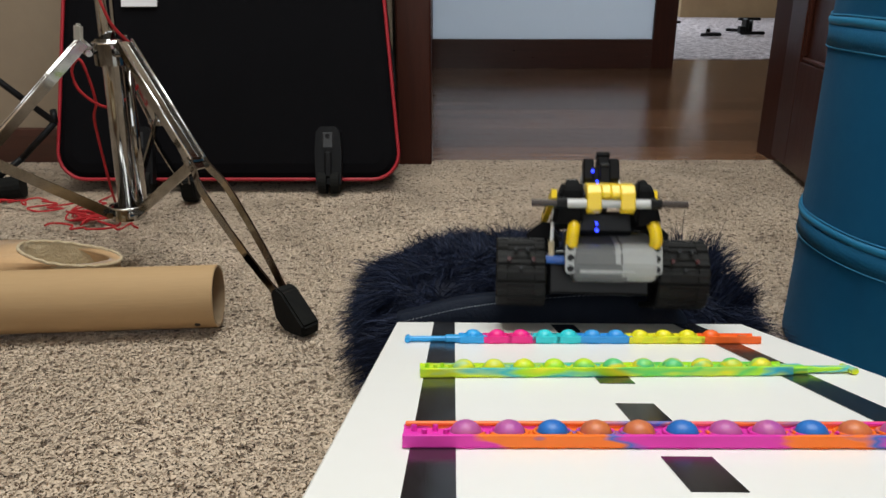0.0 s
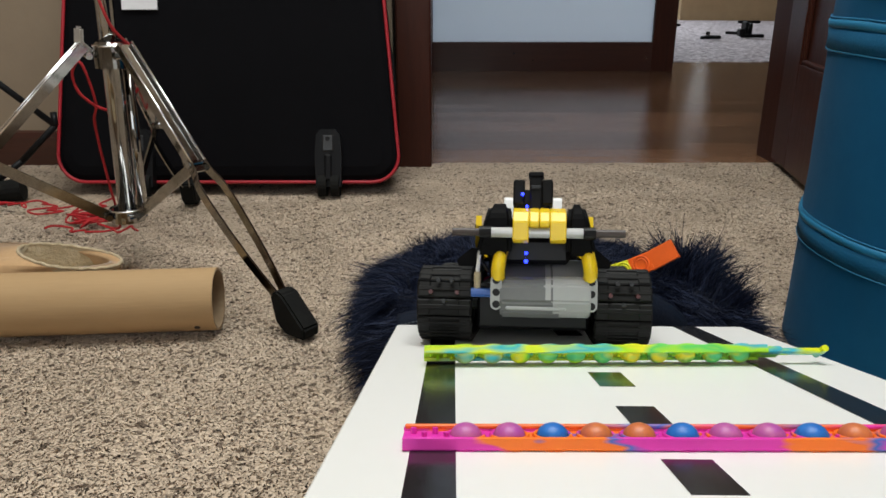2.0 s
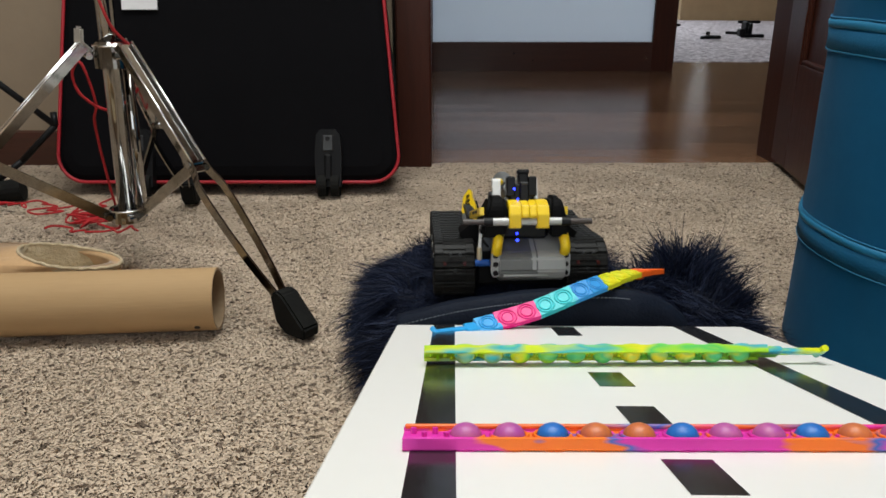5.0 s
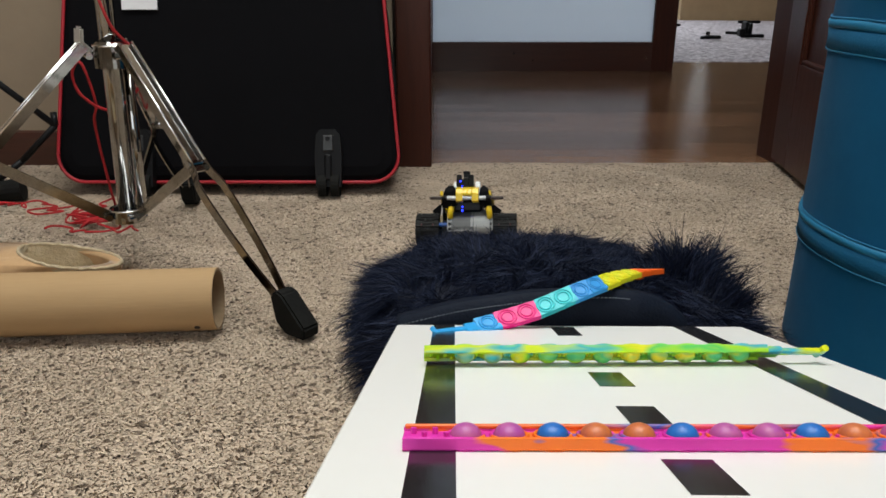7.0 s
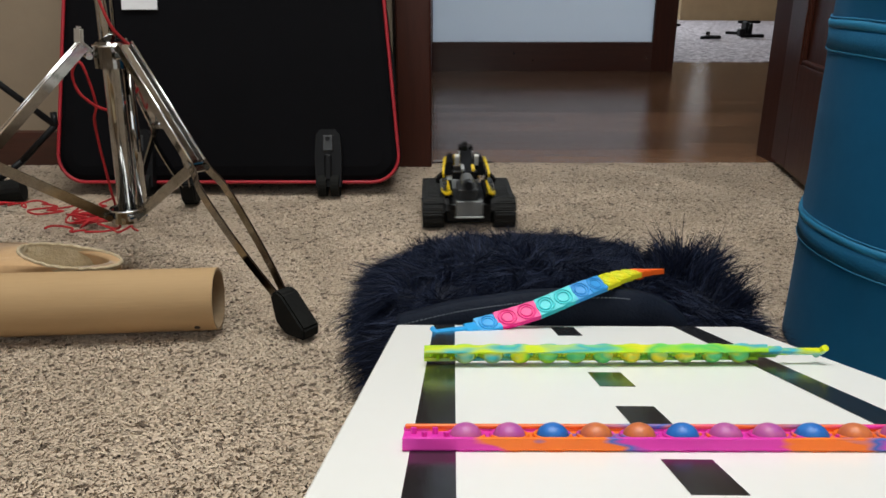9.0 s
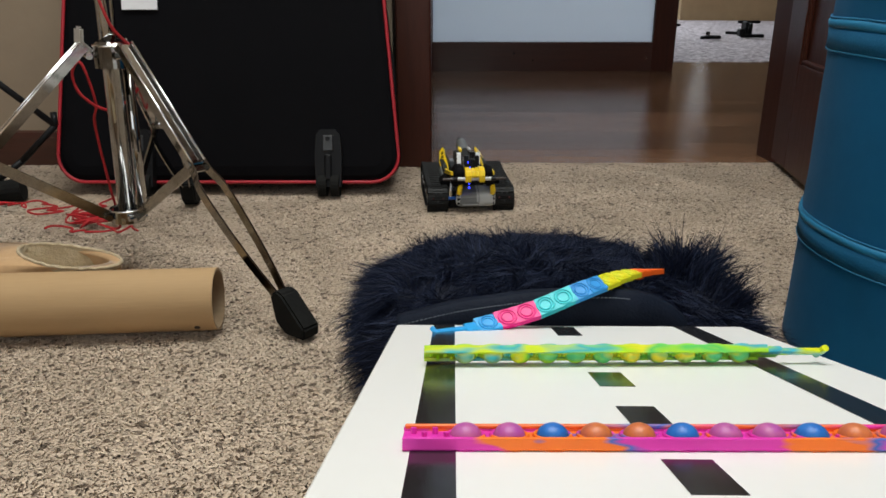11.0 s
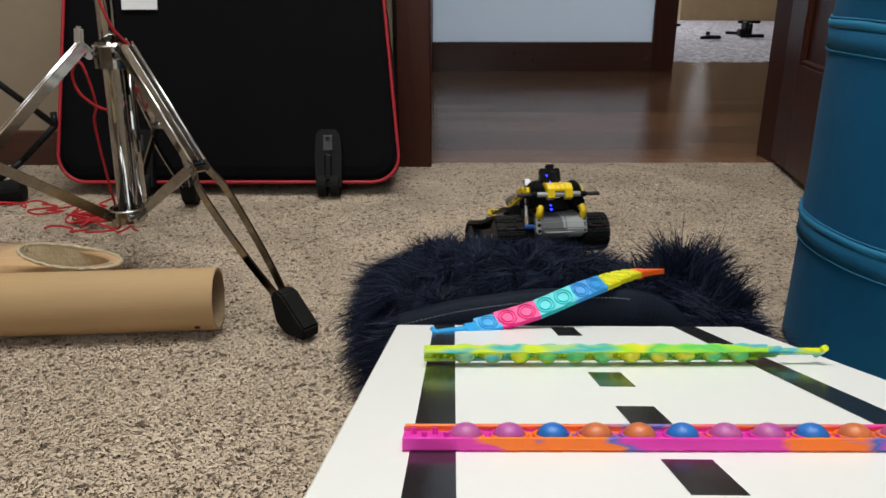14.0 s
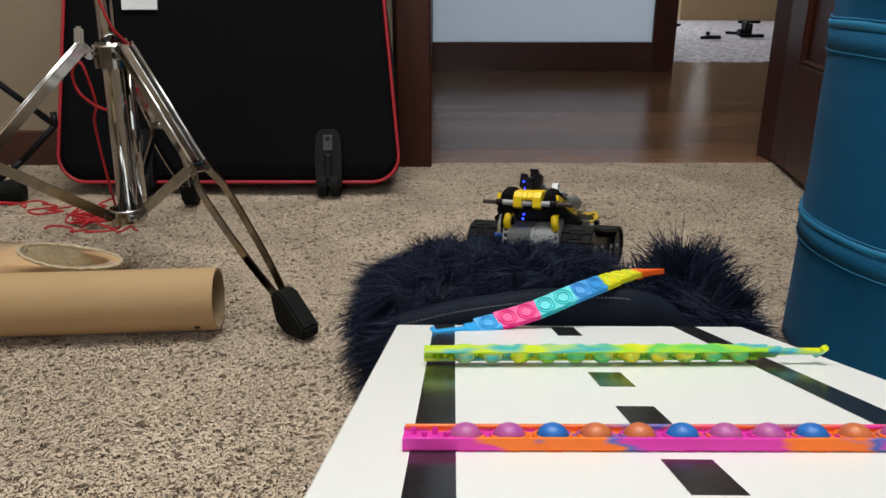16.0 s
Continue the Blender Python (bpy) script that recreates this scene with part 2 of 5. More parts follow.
def structure(name, bm, material, label="", parent=None):
    return tagged(part(name, bm, material, parent), label, "", "", "structure")


B = bmesh.new

# ---- the room, the hall behind it and the far room ----
structure("floor", box(B(), (-0.4, -0.24, -0.054), (4.4, 3.96, 0.10)), M_CARPET, "beige flecked cut-pile carpet floor")
structure("hall_floor", box(B(), (1.0, 2.92, -0.072), (6.0, 2.34, 0.10)), M_GAP, "dark joints under the varnished hall boards")
structure("far_room_floor", box(B(), (1.0, 6.55, -0.062), (7.0, 4.9, 0.11)), M_FARCARPET, "pale carpet of the far room")

wn_l = box(B(), (-1.60, 1.80, 1.20), (2.98, 0.13, 2.5))
structure("wall_north", wn_l, M_WALL, "tan painted plaster wall")
structure("wall_north_east", box(B(), (1.363, 1.80, 1.20), (1.05, 0.13, 2.5)), M_WALL, "tan painted plaster wall")
structure("wall_over_door", box(B(), (0.37, 1.80, 2.265), (0.93, 0.13, 0.37)), M_WALL, "tan painted plaster over the doorway")
structure("wall_west", box(B(), (-2.65, -0.24, 1.20), (0.10, 4.0, 2.5)), M_WALL, "tan painted plaster wall")
structure("wall_east", box(B(), (1.85, -0.24, 1.20), (0.10, 4.0, 2.5)), M_WALL, "tan painted plaster wall")
# south wall, out of view, with an opening added for the fill lamp
for nm, c, s in (("wall_south", (-0.4, -2.27, 0.35), (4.6, 0.12, 0.8)), ("wall_south_top", (-0.4, -2.27, 2.40), (4.6, 0.12, 0.16)),
                 ("wall_south_west", (-2.10, -2.27, 1.535), (1.2, 0.12, 1.57)), ("wall_south_east", (1.33, -2.27, 1.535), (1.14, 0.12, 1.57))):
    structure(nm, box(B(), c, s), M_WALL, "tan painted plaster wall beside the added opening")
# Ceiling is out of view; the hole is added to let the overhead lamp in.
cl = B()
for c, s in (((-1.74, -0.24, 2.52), (1.92, 4.2, 0.1)), ((1.34, -0.24, 2.52), (1.12, 4.2, 0.1)), ((0.0, -1.10, 2.52), (1.56, 2.48, 0.1)), ((0.0, 1.66, 2.52), (1.56, 0.40, 0.1))):
    box(cl, c, s)
structure("ceiling", cl, M_CEIL, "white painted ceiling, unseen, opened for the added overhead lamp")
structure("hall_ceiling", box(B(), (1.0, 5.3, 2.52), (7.2, 6.9, 0.1)), M_CEIL, "white painted hall ceiling")
structure("hall_wall_west", box(B(), (-1.4, 2.9, 1.2), (0.1, 2.1, 2.6)), M_WALL, "tan hall wall")
structure("hall_wall_east", box(B(), (3.6, 2.9, 1.2), (0.1, 2.1, 2.6)), M_WALL, "tan hall wall")
structure("hall_wall_back", box(B(), (-0.75, 3.98, 1.2), (1.2, 0.12, 2.6)), M_WALL, "tan wall beside the sliding door")
structure("hall_wall_back_east", box(B(), (3.0, 3.98, 1.2), (1.6, 0.12, 2.6)), M_WALL, "tan wall beside the sliding door")
structure("far_wall_west", box(B(), (-1.4, 6.5, 1.2), (0.1, 4.9, 2.6)), M_WALL, "tan far room wall")
structure("far_wall_east", box(B(), (4.4, 6.5, 1.2), (0.1, 4.9, 2.6)), M_WALL, "tan far room wall")
for nm, c, sz in (("far_wall_north", (0.695, 8.95, 1.2), (4.39, 0.1, 2.6)), ("far_wall_north_east", (3.725, 8.95, 1.2), (1.55, 0.1, 2.6)),
                  ("far_wall_north_sill", (2.92, 8.95, 0.25), (0.06, 0.1, 0.7)), ("far_wall_north_head", (2.92, 8.95, 2.05), (0.06, 0.1, 0.9))):
    structure(nm, box(B(), c, sz), M_WALL, "tan far room wall")
structure("far_daylight", box(B(), (2.92, 9.02, 1.1), (0.08, 0.01, 1.02)), M_OUTSIDE, "bright daylight outside the narrow far window")

sk = B()
prism(sk, [(1.735, -0.01), (1.718, -0.01), (1.718, 0.060), (1.724, 0.072), (1.735, 0.075)], -2.6, -0.112, "x")
structure("baseboard", sk, M_RAIL, "dark stained timber baseboard along the wall")
j = box(B(), (-0.064, 1.79, 1.02), (0.076, 0.17, 2.10), bevel=0.004)
structure("door_trim", j, M_WOOD_DARK, "dark stained timber door jamb")
structure("door_trim_east", box(B(), (0.806, 1.79, 1.02), (0.06, 0.17, 2.10), bevel=0.004), M_WOOD_DARK, "dark stained timber door jamb")
structure("door_trim_head", box(B(), (0.375, 1.792, 2.045), (0.80, 0.166, 0.06), bevel=0.004), M_RAIL, "dark stained timber door head")
structure("threshold", box(B(), (0.375, 1.752, -0.016), (0.80, 0.012, 0.02), bevel=0.003), M_RAIL, "thin timber strip at the carpet edge")


def open_door():
    """A panelled door standing open into the room."""
    d = thing("door_1", "dark brown stained timber panel door standing open", "door", pose(0.774, 1.735, 0.012, 0, 0, -98.5), kind="structure")
    w, h, t = 0.755, 2.0, 0.038
    for nm, c, s in (("stile", (0.055, 0, h / 2), (0.11, t, h)), ("stile", (w - 0.055, 0, h / 2), (0.11, t, h)),
                     ("rail", (w / 2, 0, 0.11), (w - 0.22, t - 0.0006, 0.22)), ("rail", (w / 2, 0, 0.95), (w - 0.22, t - 0.002, 0.16)),
                     ("rail", (w / 2, 0, h - 0.06), (w - 0.22, t - 0.002, 0.12))):
        part(nm, box(B(), c, s, bevel=0.0008), M_WOOD_DARK, d)
    for z0, z1 in ((0.22, 0.87), (1.03, 1.88)):
        part("panel", box(B(), (w / 2, 0, (z0 + z1) / 2), (w - 0.22, 0.014, z1 - z0)), M_WOOD_DARK, d)
        for sgn in (-1, 1):
            f = B()
            y = sgn * 0.011
            for c, s in (((w / 2, y, z0 + 0.005), (w - 0.22, 0.010, 0.010)), ((w / 2, y, z1 - 0.005), (w - 0.22, 0.010, 0.010)),
                         ((0.115, y, (z0 + z1) / 2), (0.010, 0.010, z1 - z0 - 0.020)), ((w - 0.115, y, (z0 + z1) / 2), (0.010, 0.010, z1 - z0 - 0.020))):
                box(f, c, s, bevel=0.003)
            part("moulding", f, M_WOOD_DARK, d)


def sliding_door():
    d = thing("door_2", "dark timber sliding door with a frosted glass pane", "sliding door", pose(0, 3.70, -0.02), kind="structure")
    x0, x1, h = -0.15, 1.080, 2.05
    part("rail", box(B(), ((x0 + x1) / 2, 0, 0.071), (x1 - x0 - 0.2, 0.036, 0.142), bevel=0.003), M_RAIL, d)
    part("rail", box(B(), ((x0 + x1) / 2, 0, h - 0.05), (x1 - x0 - 0.2, 0.036, 0.10), bevel=0.003), M_RAIL, d)
    for x in (x0 + 0.05, x1 - 0.053):
        part("stile", box(B(), (x, 0, h / 2), (0.104, 0.040, h), bevel=0.003), M_WOOD_DARK, d)
    part("pane", box(B(), ((x0 + x1) / 2, 0.004, 1.04), (x1 - x0 - 0.19, 0.006, 1.81)), M_FROST, d, "milky frosted glass")
    for x, z in ((0.33, 0.092), (0.42, 0.06), (0.95, 0.07)):
        part("screw", cyl(B(), (x, -0.021, z), (x, -0.018, z), 0.004, seg=8), M_CHROME, d)


open_door()
sliding_door()
structure("hall_header", box(B(), (1.0, 3.95, 2.25), (2.5, 0.10, 0.40)), M_WALL, "tan wall over the sliding door")


# ---- the ramp board with its tape marks ----
SLOPE = math.atan2(0.119, 0.382)
# the board's own space: x across, y down the slope away from the camera, z out of the board
RAMP = pose(0.010, 0.584, 0.127, -math.degrees(SLOPE), 0, -0.85)
U = 0.0875


def ramp_board():
    d = thing("ramp_board", "white melamine board used as a ramp, marked with black tape lanes", "board", RAMP)
    xa, xb, near = -0.557 * U, 2.73 * U, -1.05
    part("panel", box(B(), ((xa + xb) / 2, near / 2, -0.009), (xb - xa, -near, 0.018), bevel=0.0012), M_BOARD, d)
    for u0, u1 in ((-0.200, -0.002), (2.066, 2.270)):
        part("tape_lane", box(B(), ((u0 + u1) / 2 * U, near / 2, 0.0002), ((u1 - u0) * U, -near - 0.002, 0.0003)), M_TAPE, d, "black vinyl tape line")
    return d


ramp = ramp_board()


# ---- bench that carries the upper end of the board, behind the camera ----
bn = B()
box(bn, (0.11, -0.40, 0.1885), (0.40, 0.16, 0.401), bevel=0.004)
tagged(part("bench", bn, M_BENCH), "plain timber block under the board's upper end", "bench", "", "structure")


def tape_squares():
    # centre dashes on the board: distance down the slope, middle across, half sizes
    for y, x, w, h in ((-0.034, 0.0877, 0.0186, 0.045), (-0.2175, 0.0855, 0.0187, 0.037), (-0.2965, 0.0840, 0.0180, 0.033), (-0.3785, 0.0840, 0.0187, 0.036)):
        part("tape_dash", box(B(), (x, y, 0.0002), (w, h, 0.0003)), M_TAPE, ramp, "black vinyl tape dash")


tape_squares()


# ---- cased instrument bag leaning on the wall ----
def travel_case():
    d = thing("travel_case", "black soft travel case with red piping leaning on the wall", "case", pose(-0.417, 1.455, 0.027, -13, 0, 0))
    w0, w1, h, t, r = 0.660, 0.566, 0.62, 0.12, 0.050

    def outline(inset=0.0):
        pts = []
        for cx, cz, a0 in ((w0 / 2 - r, r, -90), (w1 / 2 - r, h - r, 0), (-w1 / 2 + r, h - r, 90), (-w0 / 2 + r, r, 180)):
            for k in range(7):
                a = radians(a0 + 15 * k)
                pts.append((cx + (r - inset) * math.cos(a), cz + (r - inset) * math.sin(a)))
        return pts
    part("body", prism(B(), outline(), 0.006, t, "y"), M_CASE, d, smooth=False)
    f = B()
    rows = []
    for k, (ins, y) in enumerate(((0.0, 0.008), (0.012, 0.0), (0.03, -0.004))):
        rows.append([f.verts.new((x, y, z)) for x, z in outline(ins)])
    for a, b in zip(rows, rows[1:]):
        for i in range(len(a)):
            jn = (i + 1) % len(a)
            f.faces.new((a[i], a[jn], b[jn], b[i]))
    f.faces.new(rows[-1])
    bmesh.ops.recalc_face_normals(f, faces=f.faces[:])
    part("front_panel", f, M_CASE, d)
    part("piping", sweep(B(), [(x, 0.001, z) for x, z in outline(-0.001)], ring(0.0034, 8), closed=True, up=(0, 1, 0)), M_PIPING, d, "red piping", smooth=True)
    part("label", box(B(), (-0.157, -0.009, 0.355), (0.068, 0.0016, 0.062), bevel=0.0006), M_LABEL, d, "white card label")
    for x in (0.197, -0.165):
        g = B()
        prism(g, [(x - 0.024, -0.010), (x + 0.024, -0.010), (x + 0.026, 0.05), (x + 0.023, 0.090), (x + 0.014, 0.100), (x - 0.014, 0.100), (x - 0.023, 0.090), (x - 0.026, 0.05)], -0.022, 0.0, "y")
        gd = part("wheel_guard", g, M_BLACKPL, d, "black moulded wheel guard")
        part("badge", box(B(), (x, -0.0235, 0.074), (0.020, 0.003, 0.030), bevel=0.003), M_DARKGREY, gd)
        part("rivet", cyl(B(), (x, -0.0265, 0.082), (x, -0.023, 0.082), 0.0045, seg=12), M_BLACKPL, gd)
        part("rib", box(B(), (x, -0.0245, 0.028), (0.014, 0.006, 0.05), bevel=0.003), M_BLACKPL, gd)
        q = thing_wheel(x)
        part("wheel", q, M_RUBBER, d, smooth=False)
    for x in (-0.25, 0.25):
        part("foot_stud", cyl(B(), (x, 0.085, -0.006), (x, 0.085, 0.004), 0.018, 0.022, seg=12), M_BLACKPL, d)
    zp = B()
    sweep(zp, smooth_path([(0.300, 0.05, 0.30), (0.312, 0.052, 0.26), (0.318, 0.05, 0.22), (0.321, 0.052, 0.17)], 5), ring(0.004, 6))
    part("strap", zp, M_BLACKPL, d, "black zip pull strap")


def thing_wheel(x):
    q = B()
    for dx in (-0.012, 0.012):
        cyl(q, (x + dx - 0.008, -0.010, -0.006), (x + dx + 0.008, -0.010, -0.006), 0.0225, seg=20)
    return q


# ---- chromed drum-hardware tripod ----
POLE = Vector((-0.441, 1.05, 0.0))


def strip(bm, pts, w, t, side):
    """A flat steel strip along points: w wide along side, t thick."""
    side = Vector(side).normalized()
    rings = []
    pts = [Vector(p) for p in pts]
    for i, p in enumerate(pts):
        d = (pts[min(i + 1, len(pts) - 1)] - pts[max(i - 1, 0)]).normalized()
        n = d.cross(side).normalized()
        rings.append([bm.verts.new(p + side * (w / 2) * a + n * (t / 2) * b) for a, b in ((-1, -1), (1, -1), (1, 1), (-1, 1))])
    for r, q in zip(rings, rings[1:]):
        for k in range(4):
            bm.faces.new((r[k], r[(k + 1) % 4], q[(k + 1) % 4], q[k]))
    bm.faces.new(rings[0][::-1])
    bm.faces.new(rings[-1])
    bmesh.ops.recalc_face_normals(bm, faces=bm.faces[:])
    return bm


def cymbal_stand():
    d = thing("cymbal_stand", "chromed steel tripod stand with black rubber feet", "stand", Matrix.Translation(POLE))
    part("pole", cyl(B(), (-0.009, 0, 0.080), (0.016, 0, 0.95), 0.0115, seg=24), M_CHROME, d, smooth=True)
    part("inner_tube", cyl(B(), (0.006, 0.018, 0.078), (0.012, 0.016, 0.285), 0.007, seg=16), M_CHROME, d, smooth=True)
    c = B()
    cyl(c, (0, 0, 0.288), (0, 0, 0.317), 0.0225, seg=32)
    cyl(c, (0, 0, 0.317), (0, 0, 0.322), 0.0225, 0.018, seg=32)
    collar = part("collar", c, M_CHROME, d, smooth=False)
    part("collar_lip", sweep(B(), [(0.0225 * math.cos(k * math.pi / 16), 0.0225 * math.sin(k * math.pi / 16), 0.317) for k in range(32)], ring(0.0014, 8), closed=True), M_RIMCHROME, collar, smooth=True)
    w = B()
    cyl(w, (-0.026, -0.006, 0.308), (-0.033, -0.012, 0.318), 0.005, seg=10)
    box(w, (0, 0, 0), (0.012, 0.007, 0.024), Matrix.Translation((-0.034, -0.014, 0.330)) @ pose(0, 0, 0, 0, 8, 0), bevel=0.003, seg=2)
    part("wing_screw", w, M_BRIGHT, d)
    cb = B()
    cyl(cb, (-0.009, 0, 0.074), (-0.009, 0, 0.092), 0.023, seg=28)
    bc = part("brace_collar", cb, M_CHROME, d)
    part("collar_lip", sweep(B(), [(-0.009 + 0.023 * math.cos(k * math.pi / 14), 0.023 * math.sin(k * math.pi / 14), 0.092) for k in range(28)], ring(0.0016, 8), closed=True), M_RIMCHROME, bc, smooth=True)
    for ang, foot_r in ((-39.5, 0.333), (95.0, 0.325), (212.0, 0.335)):
        a = radians(ang)
        o = Vector((math.cos(a), math.sin(a), 0))
        s = Vector((-math.sin(a), math.cos(a), 0))
        top, hinge, foot = o * 0.034 + Vector((0, 0, 0.318)), o * 0.172 + Vector((0, 0, 0.182)), o * foot_r + Vector((0, 0, 0.032))
        upper = B()
        strip(upper, [top, hinge + (hinge - top).normalized() * 0.012], 0.020, 0.003, s)
        along = (hinge - top).normalized()
        lift = s.cross(along)
        lift = lift if lift.z > 0 else -lift
        for e in (-1, 1):
            strip(upper, [top + s * e * 0.0095, hinge + s * e * 0.0095], 0.002, 0.013, s)
        leg = part("leg", upper, M_CHROME, d)
        for e in (-1, 1):
            fold = sweep(B(), [top + s * e * 0.0092 + lift * 0.0062, hinge + s * e * 0.0092 + lift * 0.0062], ring(0.0017, 10))
            part("folded_edge", fold, M_RIMCHROME, leg, smooth=True)
        for e in (-1, 1):
            lo = B()
            strip(lo, smooth_path([hinge + s * e * 0.009 + (top - hinge).normalized() * 0.01, hinge + s * e * 0.011 + (foot - hinge) * 0.06, hinge + s * e * 0.0175 + (foot - hinge) * 0.22, foot.lerp(hinge, 0.35) + s * e * 0.013, foot + s * e * 0.0035], 5), 0.0025, 0.012, s)
            part("leg_strip", lo, M_STEELDARK, leg)
        ft = B()
        dr = (foot - hinge).normalized()
        q = Matrix.Translation(foot) @ (o.to_track_quat("X", "Z").to_matrix().to_4x4())
        prism(ft, [(-0.020, 0.024), (-0.008, 0.034), (0.004, 0.031), (0.044, -0.012), (0.042, -0.030), (0.006, -0.032), (-0.012, -0.016)], -0.015, 0.015, "y")
        bmesh.ops.bevel(ft, geom=ft.edges[:], offset=0.003, segments=2, affect="EDGES")
        ft.transform(q @ Matrix.Translation((0, 0, -0.005)) @ Matrix.Diagonal((0.92, 0.85, 0.80, 1)))
        part("rubber_foot", ft, M_RUBBER, leg, "black rubber foot")
        br = B()
        strip(br, [hinge, o * 0.024 + Vector((-0.009, 0, 0.084))], 0.0028, 0.014, s)
        part("brace", br, M_STEELDARK, d)
        for p in (hinge, o * 0.026 + Vector((-0.009, 0, 0.084)), o * 0.030 + Vector((0, 0, 0.305))):
            rv = B()
            cyl(rv, p - s * 0.013, p + s * 0.013, 0.0045, seg=12)
            part("rivet", rv, M_CHROME, d)


# ---- black folding stand behind, only its lower tubes show ----
def music_stand():
    d = thing("music_stand", "thin black tubular folding stand", "stand", pose(-0.86, 1.40, 0))
    for a, b in (((-0.08, 0.02, 0.330), (0.140, 0.02, 0.1435)), ((0.140, 0.02, 0.1435), (0.067, 0.02, 0.076)), ((0.140, 0.02, 0.1435), (0.135, 0.03, 0.165)), ((0.067, 0.02, 0.076), (0.02, 0.0, 0.04)), ((-0.08, 0.02, 0.33), (-0.09, 0.02, 0.95))):
        part("tube", cyl(B(), a, b, 0.006, seg=10), M_BLACKPL, d, smooth=True)
    f = B()
    cyl(f, (0.0, -0.01, 0.020), (0.068, 0.004, 0.026), 0.019, 0.022, seg=16)
    part("rubber_foot", f, M_RUBBER, d, smooth=False)


# ---- kraft tube ----
def card_tube():
    d = thing("cardboard_tube", "long brown cardboard mailing tube lying on the carpet", "tube", pose(-0.268, 0.848, 0.0385, 0, 0, 4.6))
    r, t, L, n = 0.0375, 0.003, 0.75, 40
    b = B()
    sweep(b, [(-L, 0, 0), (-L * 0.66, 0, 0.0006), (-L * 0.33, 0, 0), (-0.001, 0, 0)], ring(r, n), caps=False)
    part("tube_wall", b, M_CARD, d, smooth=True)
    i = B()
    sweep(i, [(-L, 0, 0), (-0.001, 0, 0)], ring(r - t, n), caps=False)
    part("lining", i, M_CARDIN, d, smooth=True)
    for x in (-L, -0.001):
        e = B()
        o = [e.verts.new((x, y, z)) for y, z in ring(r, n)]
        q = [e.verts.new((x, y, z)) for y, z in ring(r - t, n)]
        for k in range(n):
            e.faces.new((o[k], o[(k + 1) % n], q[(k + 1) % n], q[k]))
        part("cut_edge", e, M_CARDIN, d)
    h = B()
    cyl(h, (-0.022, -0.0295, -0.0238), (-0.022, -0.0285, -0.0230), 0.0036, seg=12)
    part("nail_hole", h, M_GAP, d)


# ---- suede slipper with fleece lining ----
def slipper():
    d = thing("slipper", "tan suede slipper with cream fleece lining", "slipper", pose(-0.563, 0.962, 0.0, 0, 0, 174))
    n = 48

    def foot_outline(k, f=1.0):
        a = 2 * math.pi * k / n
        x = 0.145 * math.cos(a)
        w = 0.046 + 0.008 * math.cos(a) - 0.006 * math.cos(2 * a)
        return x * f, w * math.sin(a) * f
    b, rings = B(), []
    for z, f in ((0.0, 0.97), (0.004, 1.0), (0.014, 1.0), (0.028, 0.985), (0.042, 0.94), (0.052, 0.85)):
        rg = []
        for k in range(n):
            x, y = foot_outline(k, f)
            if z > 0.03 and x > 0.08:
                x, y = x - (z - 0.03) * 1.1, y * 0.96
            rg.append(b.verts.new((x, y, z * (1.05 if x > 0 else 0.92))))
        rings.append(rg)
    for a, c in zip(rings, rings[1:]):
        for k in range(n):
            b.faces.new((a[k], a[(k + 1) % n], c[(k + 1) % n], c[k]))
    b.faces.new(rings[0][::-1])
    # vamp over the toes: closes from the rim to the mouth
    mouth = []
    for k in range(n):
        a = 2 * math.pi * k / n
        mouth.append(b.verts.new((-0.070 + 0.068 * math.cos(a), 0.036 * math.sin(a), 0.052 + 0.012 * max(0, math.cos(a)) - 0.006 * max(0, -math.cos(a)))))
    for k in range(n):
        b.faces.new((rings[-1][k], rings[-1][(k + 1) % n], mouth[(k + 1) % n], mouth[k]))
    bmesh.ops.recalc_face_normals(b, faces=b.faces[:])
    part("upper", b, M_SUEDE, d, smooth=True)
    li, prev = B(), None
    for z, f in ((0.0, 1.0), (-0.010, 0.97), (-0.030, 0.98), (-0.046, 0.9), (-0.050, 0.5)):
        rg = []
        for k in range(n):
            a = 2 * math.pi * k / n
            zz = 0.052 + 0.012 * max(0, math.cos(a)) - 0.006 * max(0, -math.cos(a))
            jit = 0.0012 * math.sin(k * 5.3 + z * 900)
            rg.append(li.verts.new((-0.070 + (0.067 * f + jit) * math.cos(a), (0.035 * f + jit) * math.sin(a), max(zz + z, 0.009))))
        if prev:
            for k in range(n):
                li.faces.new((prev[k], prev[(k + 1) % n], rg[(k + 1) % n], rg[k]))
        prev = rg
    li.faces.new(prev)
    part("fleece_lining", li, M_FLEECE, d, "cream fleece lining", smooth=True)
    rim = B()
    rp = [(-0.070 + 0.068 * math.cos(2 * math.pi * k / n), 0.036 * math.sin(2 * math.pi * k / n), 0.052 + 0.012 * max(0, math.cos(2 * math.pi * k / n)) - 0.006 * max(0, -math.cos(2 * math.pi * k / n)) + 0.001 * math.sin(k * 2.7)) for k in range(n)]
    sweep(rim, rp, ring(0.0022, 8), closed=True)
    part("fleece_rim", rim, M_FLEECE, d, "cream fleece edge", smooth=True)
    for k in range(5):
        st = B()
        cyl(st, (0.060 + k * 0.006, 0.038 - 0.002 * k, 0.046 - k * 0.003), (0.064 + k * 0.006, 0.039 - 0.002 * k, 0.044 - k * 0.003), 0.0013, seg=6)
        part("stitch", st, M_LABEL, d)


